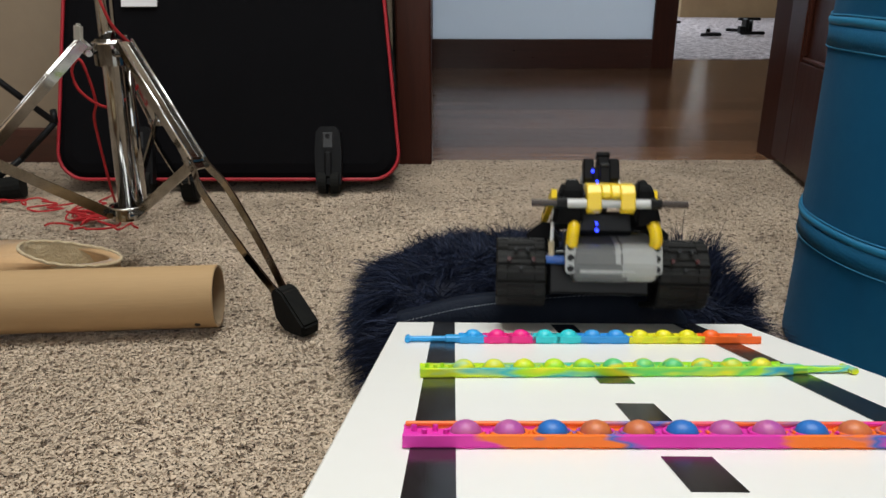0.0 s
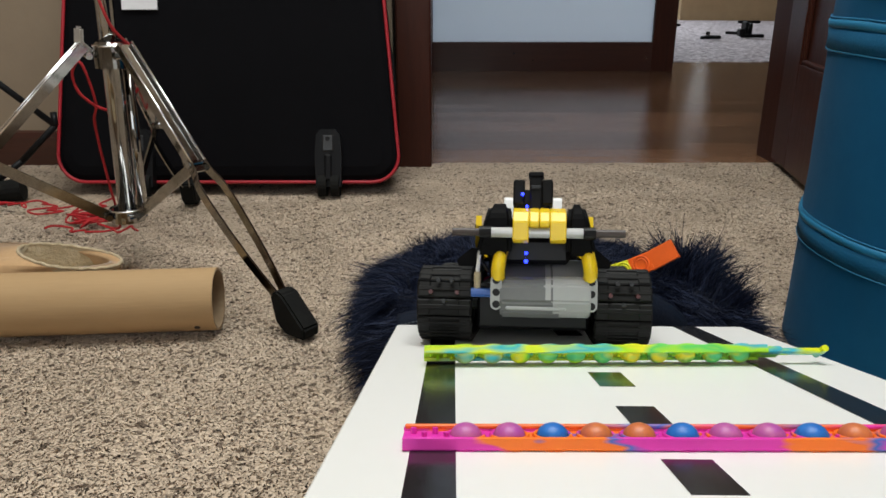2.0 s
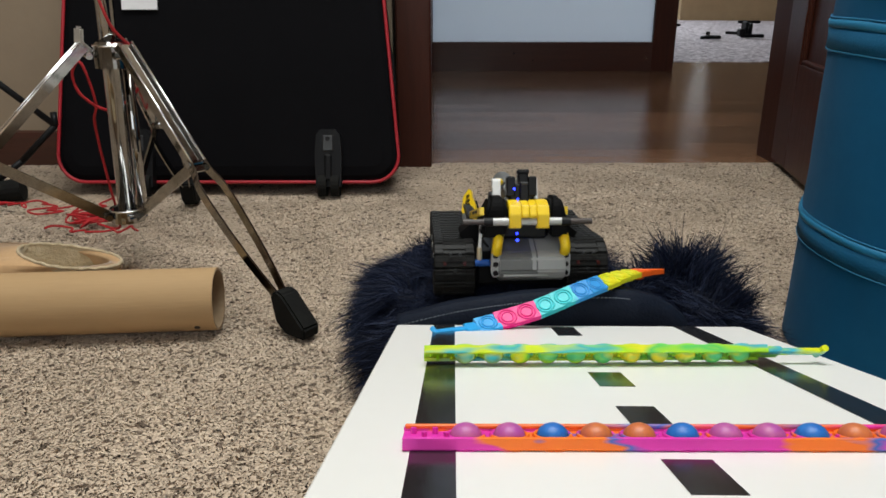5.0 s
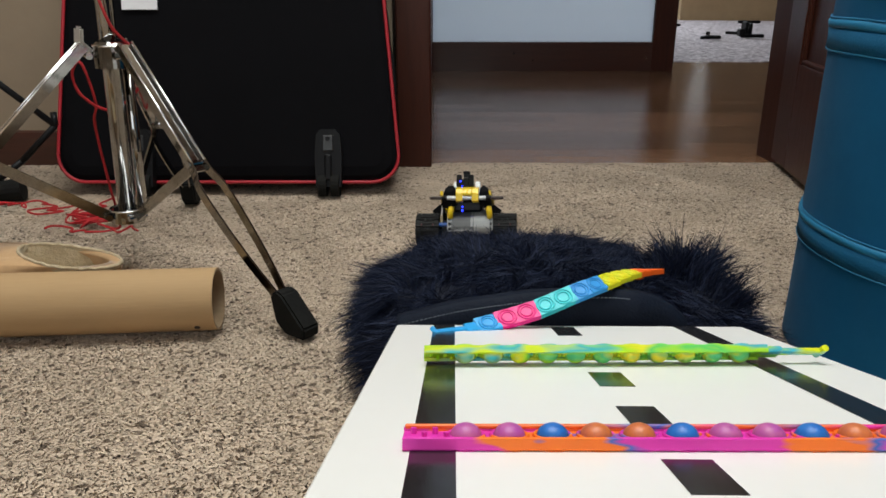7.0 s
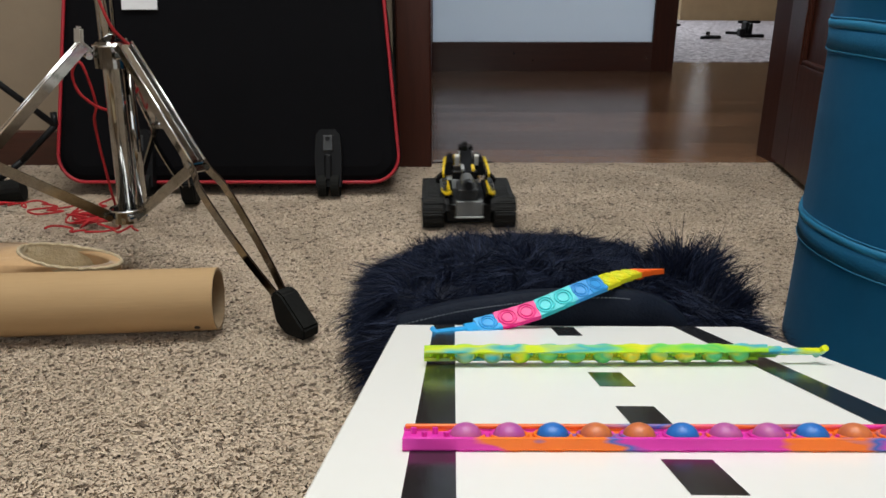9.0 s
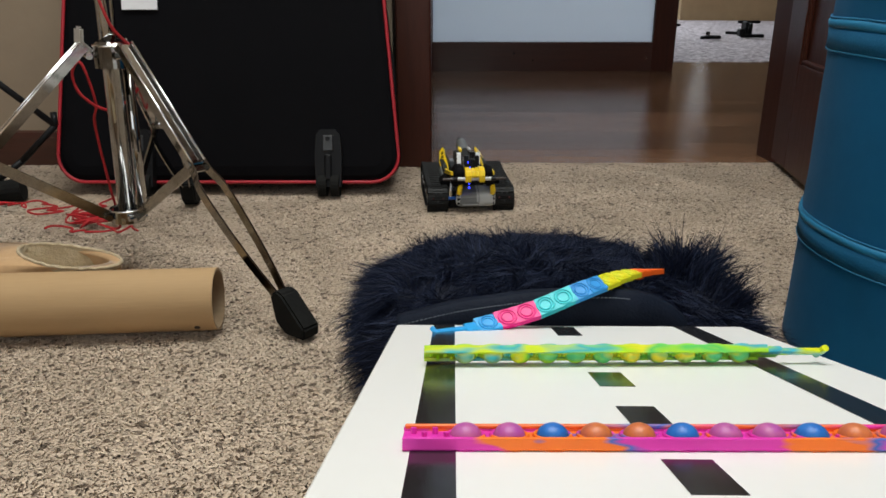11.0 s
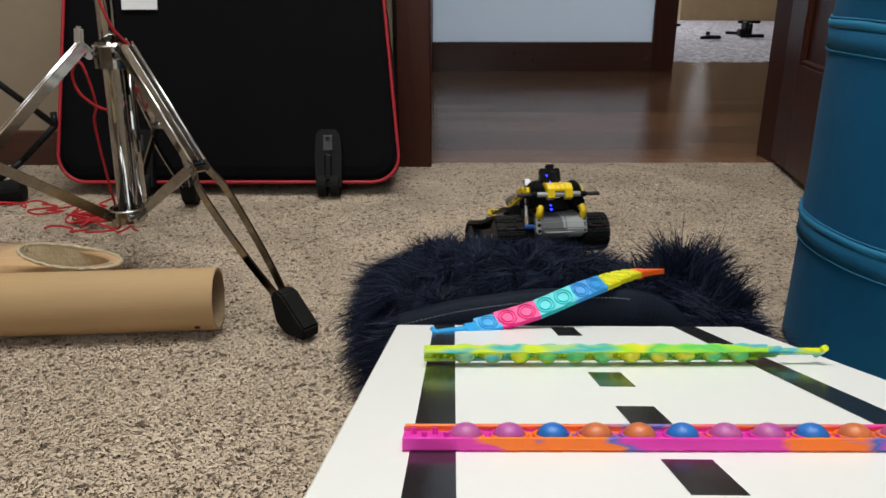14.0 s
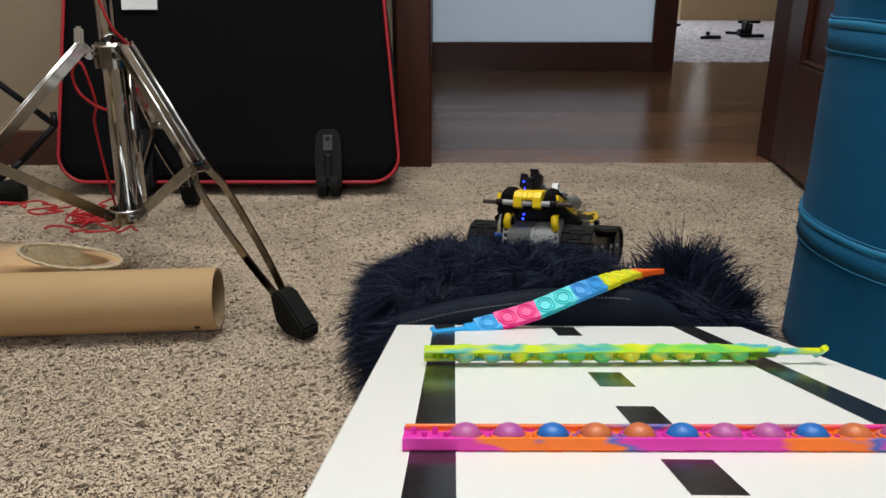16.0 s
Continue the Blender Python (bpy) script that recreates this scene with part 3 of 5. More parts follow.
# ---- red wool ----
def red_yarn():
    d = thing("red_yarn", "tangled red wool yarn on the carpet and hanging from the stand", "yarn")
    rng = random.Random(4)
    path = []
    x = -0.98
    for k in range(46):
        path.append((x + rng.uniform(-0.022, 0.022), 1.33 + 0.035 * math.sin(k * 0.9) + rng.uniform(-0.03, 0.03), 0.012 + rng.uniform(0, 0.006)))
        x += 0.0085
    part("strand", sweep(B(), smooth_path(path, 4), ring(0.0017, 6)), M_YARN, d, smooth=True)
    path = [(-0.600 + rng.gauss(0, 0.030), 1.255 + rng.gauss(0, 0.018), 0.010 + abs(rng.gauss(0, 0.006))) for _ in range(38)]
    part("tangle", sweep(B(), smooth_path(path, 4), ring(0.0016, 6)), M_YARN, d, smooth=True)
    path = [(-0.66 + 0.011 * k + rng.uniform(-0.01, 0.01), 1.20 + rng.uniform(-0.02, 0.02), 0.012) for k in range(16)]
    part("strand", sweep(B(), smooth_path(path, 4), ring(0.0017, 6)), M_YARN, d, smooth=True)
    # hanging cord from the pole to the carpet
    path = [(-0.450, 1.030, 0.42), (-0.430, 1.030, 0.345), (-0.415, 1.075, 0.300), (-0.430, 1.10, 0.255), (-0.470, 1.09, 0.225), (-0.508, 1.09, 0.245), (-0.517, 1.09, 0.275), (-0.500, 1.085, 0.290), (-0.490, 1.09, 0.235), (-0.505, 1.11, 0.20), (-0.510, 1.14, 0.10), (-0.53, 1.20, 0.016), (-0.58, 1.23, 0.012)]
    part("hanging_strand", sweep(B(), smooth_path(path, 6), ring(0.0020, 6)), M_YARN, d, smooth=True)


# ---- collapsible blue cloth hamper ----
def hamper():
    d = thing("laundry_hamper", "tall turquoise blue cloth pop-up hamper with hoop seams", "hamper", pose(0.578, 0.760, 0.010))
    r, n = 0.188, 96
    rows, b = [], B()
    for iz in range(61):
        z = 0.62 * iz / 60
        rg = []
        for k in range(n):
            a = 2 * math.pi * k / n
            sag = 0.0
            for zh in (0.0, 0.148, 0.345, 0.54):
                sag += math.exp(-((z - zh) / 0.03) ** 2)
            pucker = 0.0016 * noise.noise((math.cos(a) * 3, math.sin(a) * 3, z * 9)) + 0.0008 * math.sin(a * 23 + 4 * noise.noise((a, z * 6, 1))) * math.exp(-min(abs(z - zh) for zh in (0.148, 0.345)) / 0.03)
            fold = 0.0032 * math.exp(-((a - 3.72 - 1.3 * (z - 0.25)) / 0.10) ** 2) * math.exp(-((z - 0.25) / 0.06) ** 2) + 0.0022 * math.exp(-((a - 3.50 + 1.0 * (z - 0.08)) / 0.06) ** 2) * math.exp(-((z - 0.08) / 0.05) ** 2) + 0.0024 * math.exp(-((a - 4.15 - 0.8 * (z - 0.08)) / 0.05) ** 2) * math.exp(-((z - 0.085) / 0.045) ** 2)
            rr = r - 0.0012 * (1 - min(1, sag)) + pucker - fold
            rg.append(b.verts.new((rr * math.cos(a), rr * math.sin(a), z)))
        rows.append(rg)
    for a, c in zip(rows, rows[1:]):
        for k in range(n):
            b.faces.new((a[k], a[(k + 1) % n], c[(k + 1) % n], c[k]))
    b.faces.new(rows[0][::-1])
    bmesh.ops.solidify(b, geom=b.faces[:], thickness=0.0012)
    part("cloth_wall", b, M_BLUE, d, smooth=True)
    def hoop(at_z, rr, prof, wob=0.0):
        return sweep(B(), [((r + rr) * math.cos(2 * math.pi * k / n), (r + rr) * math.sin(2 * math.pi * k / n), at_z + wob * math.sin(k * 0.55)) for k in range(n)], prof, closed=True)

    for z in (0.146, 0.348):
        # Light on the welt and shadow beneath are put into the two blues.
        welt = [(-0.002, -0.0042), (0.0006, -0.0036), (0.0016, -0.001), (0.0016, 0.0015), (0.0004, 0.0040), (-0.002, 0.0045)]
        part("hoop_band", hoop(z, 0.0014, welt, 0.0008), M_BLUEBAND, d, "blue hoop binding, toned paler as if catching light", smooth=True)
        part("shadow_binding", hoop(z - 0.0150, 0.0010, [(-0.002, -0.0100), (0.0006, -0.0100), (0.0001, 0.0), (0.0006, 0.0100), (-0.002, 0.0100)]), M_BLUESHADOW, d, "blue binding tape, darkened as shadow under the hoop", smooth=True)
        for off in (-0.0262, 0.0058):
            part("seam", hoop(z + off, 0.0010, ring(0.0009, 5), 0.0006), M_BLUEBAND, d, smooth=True)
    # loose flap of cloth that crosses the upper hoop
    fl, prev = B(), None
    for k in range(25):
        a = radians(176 + k * 4.0)
        z0 = 0.398 - 0.0105 * k * 0.42
        col = [fl.verts.new(((r + q) * math.cos(a), (r + q) * math.sin(a), zz)) for q, zz in ((0.0030, z0), (0.0048, z0 + 0.004), (0.0040, z0 + 0.03), (0.0015, z0 + 0.07))]
        if prev:
            for u in range(3):
                fl.faces.new((prev[u], col[u], col[u + 1], prev[u + 1]))
        prev = col
    bmesh.ops.recalc_face_normals(fl, faces=fl.faces[:])
    bmesh.ops.solidify(fl, geom=fl.faces[:], thickness=0.001)
    flap = part("cloth_flap", fl, M_BLUE, d, smooth=True)
    part("flap_seam", sweep(B(), [((r + 0.0050) * math.cos(radians(176 + k * 4.0)), (r + 0.0050) * math.sin(radians(176 + k * 4.0)), 0.4025 - 0.0105 * k * 0.42) for k in range(25)], ring(0.0011, 6)), M_BLUEBAND, flap, smooth=True)
    tp = B()
    sweep(tp, [(r * math.cos(2 * math.pi * k / n), r * math.sin(2 * math.pi * k / n), 0.62) for k in range(n)], ring(0.005, 8), closed=True)
    part("rim", tp, M_BLUEBAND, d, smooth=True)


# ---- far room oddments ----
def far_bits():
    d = thing("toy_part", "small black plastic construction piece on pale carpet", "toy part", pose(2.215, 5.72, 0.0))
    for c, s in (((0.01, 0, 0.012), (0.17, 0.03, 0.024)), ((0.015, 0.10, 0.104), (0.16, 0.03, 0.020)), ((-0.030, 0.05, 0.06), (0.022, 0.10, 0.10)), ((0.002, 0.05, 0.055), (0.014, 0.10, 0.09)), ((-0.062, 0.02, 0.035), (0.045, 0.06, 0.05))):
        part("bar", box(B(), c, s, bevel=0.006), M_BLACKPL, d)
    rng = random.Random(2)
    for x, y, L, a in ((1.865, 5.53, 0.15, 14), (1.90, 5.60, 0.10, -12), (2.0, 6.0, 0.09, 70), (2.19, 6.02, 0.10, -40), (1.97, 6.9, 0.10, 10), (2.05, 7.1, 0.12, -20)):
        o = thing("toy_beam", "short black plastic beam on pale carpet", "toy part", pose(x, y, 0.0, 0, 0, a), "loose beams")
        part("bar", box(B(), (0, 0, 0.014), (L, 0.03, 0.022), bevel=0.004), M_BLACKPL, o)
    b = thing("cardboard_box", "large tan cardboard box on the far carpet", "box", pose(3.12, 8.50, 0.0, 0, 0, -8))
    part("carton", box(B(), (0, 0, 0.2), (1.25, 0.5, 0.42), bevel=0.004), M_BOX, b)
    part("flap", box(B(), (0, -0.27, 0.38), (1.2, 0.006, 0.2), pose(0, 0, 0, -8, 0, 0)), M_BOX, b)


# ---- fluffy navy cushion under the board's low end ----
def cushion_top(x, y):
    z = 0.124 - 0.235 * max(0.0, y - 0.735) + 0.006 * noise.noise((x * 9, y * 9, 2))
    z += 0.013 * math.exp(-(((x - 0.262) / 0.05) ** 2 + ((y - 0.74) / 0.07) ** 2))
    z -= 0.030 * math.exp(-(((x - 0.20) / 0.035) ** 2 + ((y - 0.80) / 0.10) ** 2))
    return z


def pressed(x, y):
    """How far a spot belongs to the back of the cushion that gives way, 0 to 1."""
    q = ((x - 0.150) / 0.150) ** 2 + ((y - 0.920) / 0.130) ** 2
    return max(0.0, 1.0 - q ** 1.5)


def cushion_point(s, th, sunk=0.0):
    """s from 0 at the middle to 1 at the rim; th round."""
    cx, cy = 0.105, 0.820
    c, n = math.cos(th), math.sin(th)
    e = 3.5 if c < 0 and n > 0 else (2.6 if c < 0 or n > 0 else 5.0)
    k = (abs(c) ** e + abs(n) ** e) ** (-1 / e)
    ax = 0.222 if c > 0 else 0.200
    ay = 0.212 if n > 0 else 0.214
    x, y = cx + ax * k * c * s, cy + ay * k * n * s
    x += -0.10 * max(0, y - 0.82) * (1 if x > cx else -0.9) * abs(x - cx) / 0.2
    drop = (max(0.0, 1 - s ** 3.2)) ** 0.55
    return Vector((x, y, max(0.004, cushion_top(x, y) * drop + 0.004 - sunk * min(1.0, 2.0 * pressed(x, y)))))


def fluffy_cushion():
    d = thing("fluffy_cushion", "navy blue shaggy faux-fur cushion with a stitched leather hem", "cushion")
    b, rows = B(), []
    n = 72
    mid = b.verts.new(cushion_point(0, 0, 0.050))
    for i in range(1, 25):
        s = (i / 24) ** 0.75
        rows.append([b.verts.new(cushion_point(s, 2 * math.pi * k / n, 0.050)) for k in range(n)])
    for k in range(n):
        b.faces.new((mid, rows[0][k], rows[0][(k + 1) % n]))
    for a, c in zip(rows, rows[1:]):
        for k in range(n):
            b.faces.new((a[k], c[k], c[(k + 1) % n], a[(k + 1) % n]))
    b.faces.new(rows[-1][::-1])
    bmesh.ops.recalc_face_normals(b, faces=b.faces[:])
    part("body", b, M_FURBASE, d, smooth=True)

    # the soft back: its own piece of backing with its own fur
    pb, rows = B(), []
    for i in range(1, 25):
        rows.append([cushion_point((i / 24) ** 0.75, 2 * math.pi * k / n) for k in range(n)])
    made = {}
    for i in range(len(rows) - 1):
        for k in range(n):
            ids = ((i, k), (i + 1, k), (i + 1, (k + 1) % n), (i, (k + 1) % n))
            if all(pressed(rows[a][c].x, rows[a][c].y) > 0.03 for a, c in ids):
                pb.faces.new([made.setdefault(q, None) or made.update({q: pb.verts.new(rows[q[0]][q[1]] - Vector((0, 0, 0.002)))}) or made[q] for q in ids])
    bmesh.ops.recalc_face_normals(pb, faces=pb.faces[:])
    bmesh.ops.solidify(pb, geom=pb.faces[:], thickness=0.003)
    soft = part("soft_back", pb, M_FURBASE, d, smooth=True)

    rng = np.random.default_rng(11)
    kept = ([], []), ([], [])

    def blade(p, dr, L, w, bend, verts, faces):
        side = dr.cross(Vector((rng.normal(), rng.normal(), rng.normal())))
        if side.length < 1e-4:
            return
        side.normalize()
        o = len(verts)
        for f, ww in ((0, 1.0), (0.45, 0.85), (0.78, 0.5)):
            q = p + dr * (L * f) + bend * (L * f * f)
            verts.extend([tuple(q - side * w * ww), tuple(q + side * w * ww)])
        verts.append(tuple(p + dr * L + bend * L))
        faces.extend([(o, o + 1, o + 3, o + 2), (o + 2, o + 3, o + 5, o + 4), (o + 4, o + 5, o + 6)])

    for _ in range(4800):
        s, th = math.sqrt(rng.random()) * 0.998, rng.random() * 2 * math.pi
        p = cushion_point(s, th)
        e1, e2 = cushion_point(min(s + 0.01, 1), th) - cushion_point(max(s - 0.01, 0), th), cushion_point(s, th + 0.02) - cushion_point(s, th - 0.02)
        nm = e1.cross(e2)
        if nm.length < 1e-9 or e1.length < 1e-9 or e2.length < 1e-9:
            continue
        nm.normalize()
        if nm.z < -0.05:
            nm = -nm
        if p.y < 0.636 and -0.045 < p.x < 0.160:
            continue
        out = Vector((p.x - 0.10, p.y - 0.80, 0))
        flow = Vector((noise.noise((p.x * 26, p.y * 26, 5)), noise.noise((p.x * 26, p.y * 26, 9)), 0.5 * noise.noise((p.x * 26, p.y * 26, 3))))
        dr0 = nm * 0.62 + out * 2.6 + flow * 2.4 + Vector((rng.normal(), rng.normal(), rng.normal())) * 0.25
        dr0.normalize()
        bend = Vector((0.7 * flow.x, 0.7 * flow.y, -0.22 - 0.40 * rng.random()))
        L0 = 0.026 + 0.020 * rng.random() ** 1.5
        if p.y < 0.66 and -0.06 < p.x < 0.2:
            L0 *= 0.7
        if p.x > 0.2 and p.y < 0.8:
            L0 *= 1.2
        tip = p + dr0 * L0
        if (p.x - 0.262) ** 2 + (p.y - 0.72) ** 2 < 0.0016:
            dr0 = (dr0 + Vector((0.1, 0, 1.2))).normalized()
            L0, bend = L0 * 1.1, bend * 0.4
            tip = p + dr0 * L0
        into = kept[1 if pressed(p.x, p.y) > 0.03 else 0]
        many, tight = (22, 0.075) if rng.random() < 0.75 else (9, 0.28)
        for _ in range(many):
            q = p + e1.normalized() * rng.normal() * 0.0050 + e2.normalized() * rng.normal() * 0.0050
            L = L0 * (0.55 + 0.55 * rng.random())
            dd = (tip - q) / L0 + Vector((rng.normal(), rng.normal(), rng.normal())) * tight
            blade(q, dd.normalized(), L, 0.00024 + 0.00026 * rng.random(), bend + Vector((rng.normal(), rng.normal(), rng.normal())) * 0.10, *into)
    for (verts, faces), under in zip(kept, (d, soft)):
        me = bpy.data.meshes.new("fur")
        me.from_pydata(verts, [], faces)
        me.materials.append(M_FUR)
        fur = new("fur", me)
        fur.parent = under
        tagged(fur, "long navy fur strands", "", "", "stuff")

    # smooth leather hem facing the board, arched, with a stitched edge
    top = smooth_path([(-0.040, 0.604, 0.123), (0.006, 0.601, 0.1365), (0.046, 0.601, 0.1435), (0.086, 0.602, 0.1475), (0.140, 0.603, 0.1500), (0.170, 0.604, 0.1455), (0.195, 0.608, 0.134), (0.214, 0.614, 0.118)], 7)
    h = B()
    rws = []
    for f, dy in ((0, -0.005), (0.35, -0.007), (0.7, -0.004), (1, 0.0), (1.0, 0.012)):
        rws.append([h.verts.new((p.x, p.y + dy - 0.001 * math.sin(i * 0.6), 0.100 + (p.z - 0.100) * f)) for i, p in enumerate(top)])
    for a, c in zip(rws, rws[1:]):
        for i in range(len(a) - 1):
            h.faces.new((a[i], a[i + 1], c[i + 1], c[i]))
    bmesh.ops.recalc_face_normals(h, faces=h.faces[:])
    bmesh.ops.solidify(h, geom=h.faces[:], thickness=0.0015)
    hem = part("leather_hem", h, M_LEATHER, d, "smooth navy leatherette hem", smooth=True)
    st = B()
    for i in range(1, len(top) - 1):
        if top[i].x > 0.155:
            break
        for f in (0.0, 0.5):
            p, q = top[i].lerp(top[i + 1], f), top[i].lerp(top[i + 1], f + 0.28)
            cyl(st, (p.x, p.y - 0.0058, p.z - 0.0042), (q.x, q.y - 0.0058, q.z - 0.0036), 0.00042, seg=5)
    part("stitching", st, M_THREAD, hem, "pale zigzag stitching")
    return soft


travel_case()
cymbal_stand()
music_stand()
card_tube()
slipper()
red_yarn()
hamper()
far_bits()
soft_back = fluffy_cushion()


# ---- carpet pile and hall boards ----
def pile():
    rng = np.random.default_rng(3)
    x0, x1, y0, y1, s = -1.30, 1.0, 0.42, 1.742, 0.0030
    gx, gy = np.meshgrid(np.arange(x0, x1, s), np.arange(y0, y1, s))
    p = np.stack([gx.ravel(), gy.ravel()], 1) + rng.normal(0, 0.0011, (gx.size, 2))
    p = p[(p[:, 1] < 1.742) & (p[:, 0] > -0.60 * p[:, 1] - 0.12) & (p[:, 0] < 0.45 * p[:, 1] + 0.12)]
    p = p[~((p[:, 0] > -0.110) & (p[:, 1] > 1.70) & (p[:, 0] < -0.02))]
    p = p[~((p[:, 0] > -0.03) & (p[:, 1] < 0.72))]
    hx, hy = np.meshgrid(np.arange(-2.58, 1.78, 0.0125), np.arange(-2.2, 1.735, 0.0125))
    q = np.stack([hx.ravel(), hy.ravel()], 1) + rng.normal(0, 0.004, (hx.size, 2))
    near = (q[:, 1] > 0.42) & (q[:, 0] > -0.60 * q[:, 1] - 0.12) & (q[:, 0] < 0.45 * q[:, 1] + 0.12)
    q = q[~near]
    big = np.concatenate([np.ones(len(p)), np.full(len(q), 3.2)])
    p = np.concatenate([p, q])
    n = len(p)
    a = rng.random(n) * 2 * np.pi
    r = (0.0024 + 0.0011 * rng.random(n)) * big
    clump = np.sin(p[:, 0] * 310 + 2 * np.sin(p[:, 1] * 170)) * np.sin(p[:, 1] * 290 + 2 * np.sin(p[:, 0] * 150))
    L = 0.0104 + 0.0009 * rng.random(n) + 0.0006 * clump
    brush = 2.2 * np.sin(p[:, 0] * 9 + 2 * np.sin(p[:, 1] * 11)) + 1.8 * np.sin(p[:, 1] * 17 + 1.5 * np.sin(p[:, 0] * 13) + 1)
    lean = (rng.normal(0, 0.0012, (n, 2)) + 0.0013 * np.stack([np.cos(brush), np.sin(brush)], 1)) * big[:, None]
    v = np.zeros((n, 5, 3))
    for k in range(3):
        v[:, k, 0], v[:, k, 1] = p[:, 0] + r * np.cos(a + k * 2.094), p[:, 1] + r * np.sin(a + k * 2.094)
        v[:, k, 2] = L - 0.0129
    v[:, 3, :2], v[:, 3, 2] = p + lean, -0.012 + L
    v[:, 4, :2] = p + lean + 0.0016 * np.stack([np.cos(a + 1), np.sin(a + 1)], 1)
    v[:, 4, 2] = -0.0125 + L
    f = np.array([(0, 1, 3), (1, 4, 3), (1, 2, 4), (2, 0, 3), (2, 3, 4)])
    F = (np.arange(n)[:, None, None] * 5 + f[None]).reshape(-1, 3)
    me = bpy.data.meshes.new("carpet_pile")
    me.vertices.add(n * 5)
    me.vertices.foreach_set("co", v.ravel())
    me.loops.add(F.size)
    me.loops.foreach_set("vertex_index", F.ravel().astype(np.int32))
    me.polygons.add(len(F))
    me.polygons.foreach_set("loop_start", np.arange(0, F.size, 3, dtype=np.int32))
    me.update(calc_edges=True)
    me.materials.append(M_PILE)
    tagged(new("carpet_pile", me), "short twisted beige and brown carpet tufts", "carpet pile", "", "stuff")


def floorboards():
    floor = bpy.data.objects["hall_floor"]
    rng = random.Random(6)
    w = 0.083
    data = {}
    for L in (0.9, 1.3, 1.8):
        me = bpy.data.meshes.new("floorboard")
        b = box(B(), (0, 0, 0), (L - 0.0012, w - 0.0012, 0.012))
        b.to_mesh(me)
        b.free()
        me.materials.append(M_PLANK)
        data[L] = me
    y = 1.758 + w / 2
    while y < 4.09:
        x = -1.35 - rng.random() * 0.8
        while x < 3.5:
            L = rng.choice((0.9, 1.3, 1.8))
            o = new("floorboard", data[L])
            o.parent = floor
            o.location = (x + L / 2, y, -0.016)
            x += L
        y += w


pile()
floorboards()


# ---- popping-bubble silicone bands ----
PITCH, WIDE, THICK = 0.01682, 0.0168, 0.0047
C_BLUE, C_PINK, C_CYAN, C_SKY, C_YEL, C_ORG = (0.02, 0.36, 0.80), (0.86, 0.015, 0.25), (0.03, 0.60, 0.66), (0.03, 0.30, 0.72), (0.85, 0.70, 0.01), (0.90, 0.13, 0.01)


def silicone(name, a, b=None, scale=60.0):
    return mat(name, a, 0.42, second=b or [c * 0.9 for c in a], scale=scale, spread=0.25)


M_S = {"blue": silicone("light blue silicone", C_BLUE), "pink": silicone("hot pink silicone", C_PINK), "cyan": silicone("turquoise silicone", C_CYAN),
       "sky": silicone("sky blue silicone", C_SKY), "yellow": silicone("yellow silicone", C_YEL, (0.60, 0.68, 0.02), 90), "orange": silicone("orange silicone", C_ORG),
       "violet": silicone("violet silicone", (0.42, 0.075, 0.36), (0.50, 0.12, 0.30), 120), "royal": silicone("royal blue silicone", (0.012, 0.12, 0.46), (0.02, 0.17, 0.55), 120),
       "rust": silicone("rust orange silicone", (0.62, 0.17, 0.035), (0.50, 0.13, 0.07), 120)}
M_GREENBAND = striped("green tie-dye silicone", [(0.0, (0.36, 0.66, 0.01)), (0.18, (0.62, 0.74, 0.01)), (0.30, (0.02, 0.45, 0.50)), (0.42, (0.38, 0.72, 0.01)), (0.55, (0.75, 0.74, 0.01)), (0.66, (0.10, 0.60, 0.12)), (0.78, (0.42, 0.74, 0.01)), (0.86, (0.02, 0.42, 0.58)), (0.95, (0.60, 0.72, 0.01)), (1.0, (0.66, 0.74, 0.01))], lo=0.0, hi=0.244, wobble=1.1, noise_scale=55)
M_GDOME = striped("green tie-dye bubble", [(0.0, (0.02, 0.42, 0.46)), (0.2, (0.70, 0.70, 0.01)), (0.35, (0.36, 0.70, 0.02)), (0.5, (0.06, 0.50, 0.20)), (0.62, (0.78, 0.66, 0.01)), (0.75, (0.10, 0.52, 0.14)), (0.9, (0.03, 0.48, 0.40)), (1.0, (0.55, 0.72, 0.01))], lo=0.0, hi=0.244, wobble=0.8, noise_scale=70)
M_FIREBAND = striped("magenta and orange tie-dye silicone", [(0.0, (0.72, 0.03, 0.42)), (0.16, (0.74, 0.03, 0.40)), (0.20, (0.90, 0.19, 0.01)), (0.34, (0.90, 0.18, 0.01)), (0.375, (0.02, 0.13, 0.50)), (0.42, (0.70, 0.03, 0.40)), (0.58, (0.72, 0.03, 0.40)), (0.62, (0.90, 0.18, 0.01)), (0.71, (0.90, 0.18, 0.01)), (0.75, (0.02, 0.13, 0.50)), (0.81, (0.70, 0.03, 0.40)), (1.0, (0.88, 0.17, 0.01))], lo=0.0, hi=0.244, wobble=0.62, noise_scale=70)

M_FIRERIM = striped("orange and blue tie-dye rim", [(0.0, (0.88, 0.16, 0.01)), (0.3, (0.85, 0.15, 0.01)), (0.42, (0.03, 0.12, 0.50)), (0.55, (0.88, 0.17, 0.01)), (0.72, (0.80, 0.03, 0.42)), (0.85, (0.88, 0.17, 0.01)), (1.0, (0.03, 0.12, 0.48))], lo=0.0, hi=0.244, wobble=1.0, noise_scale=70)


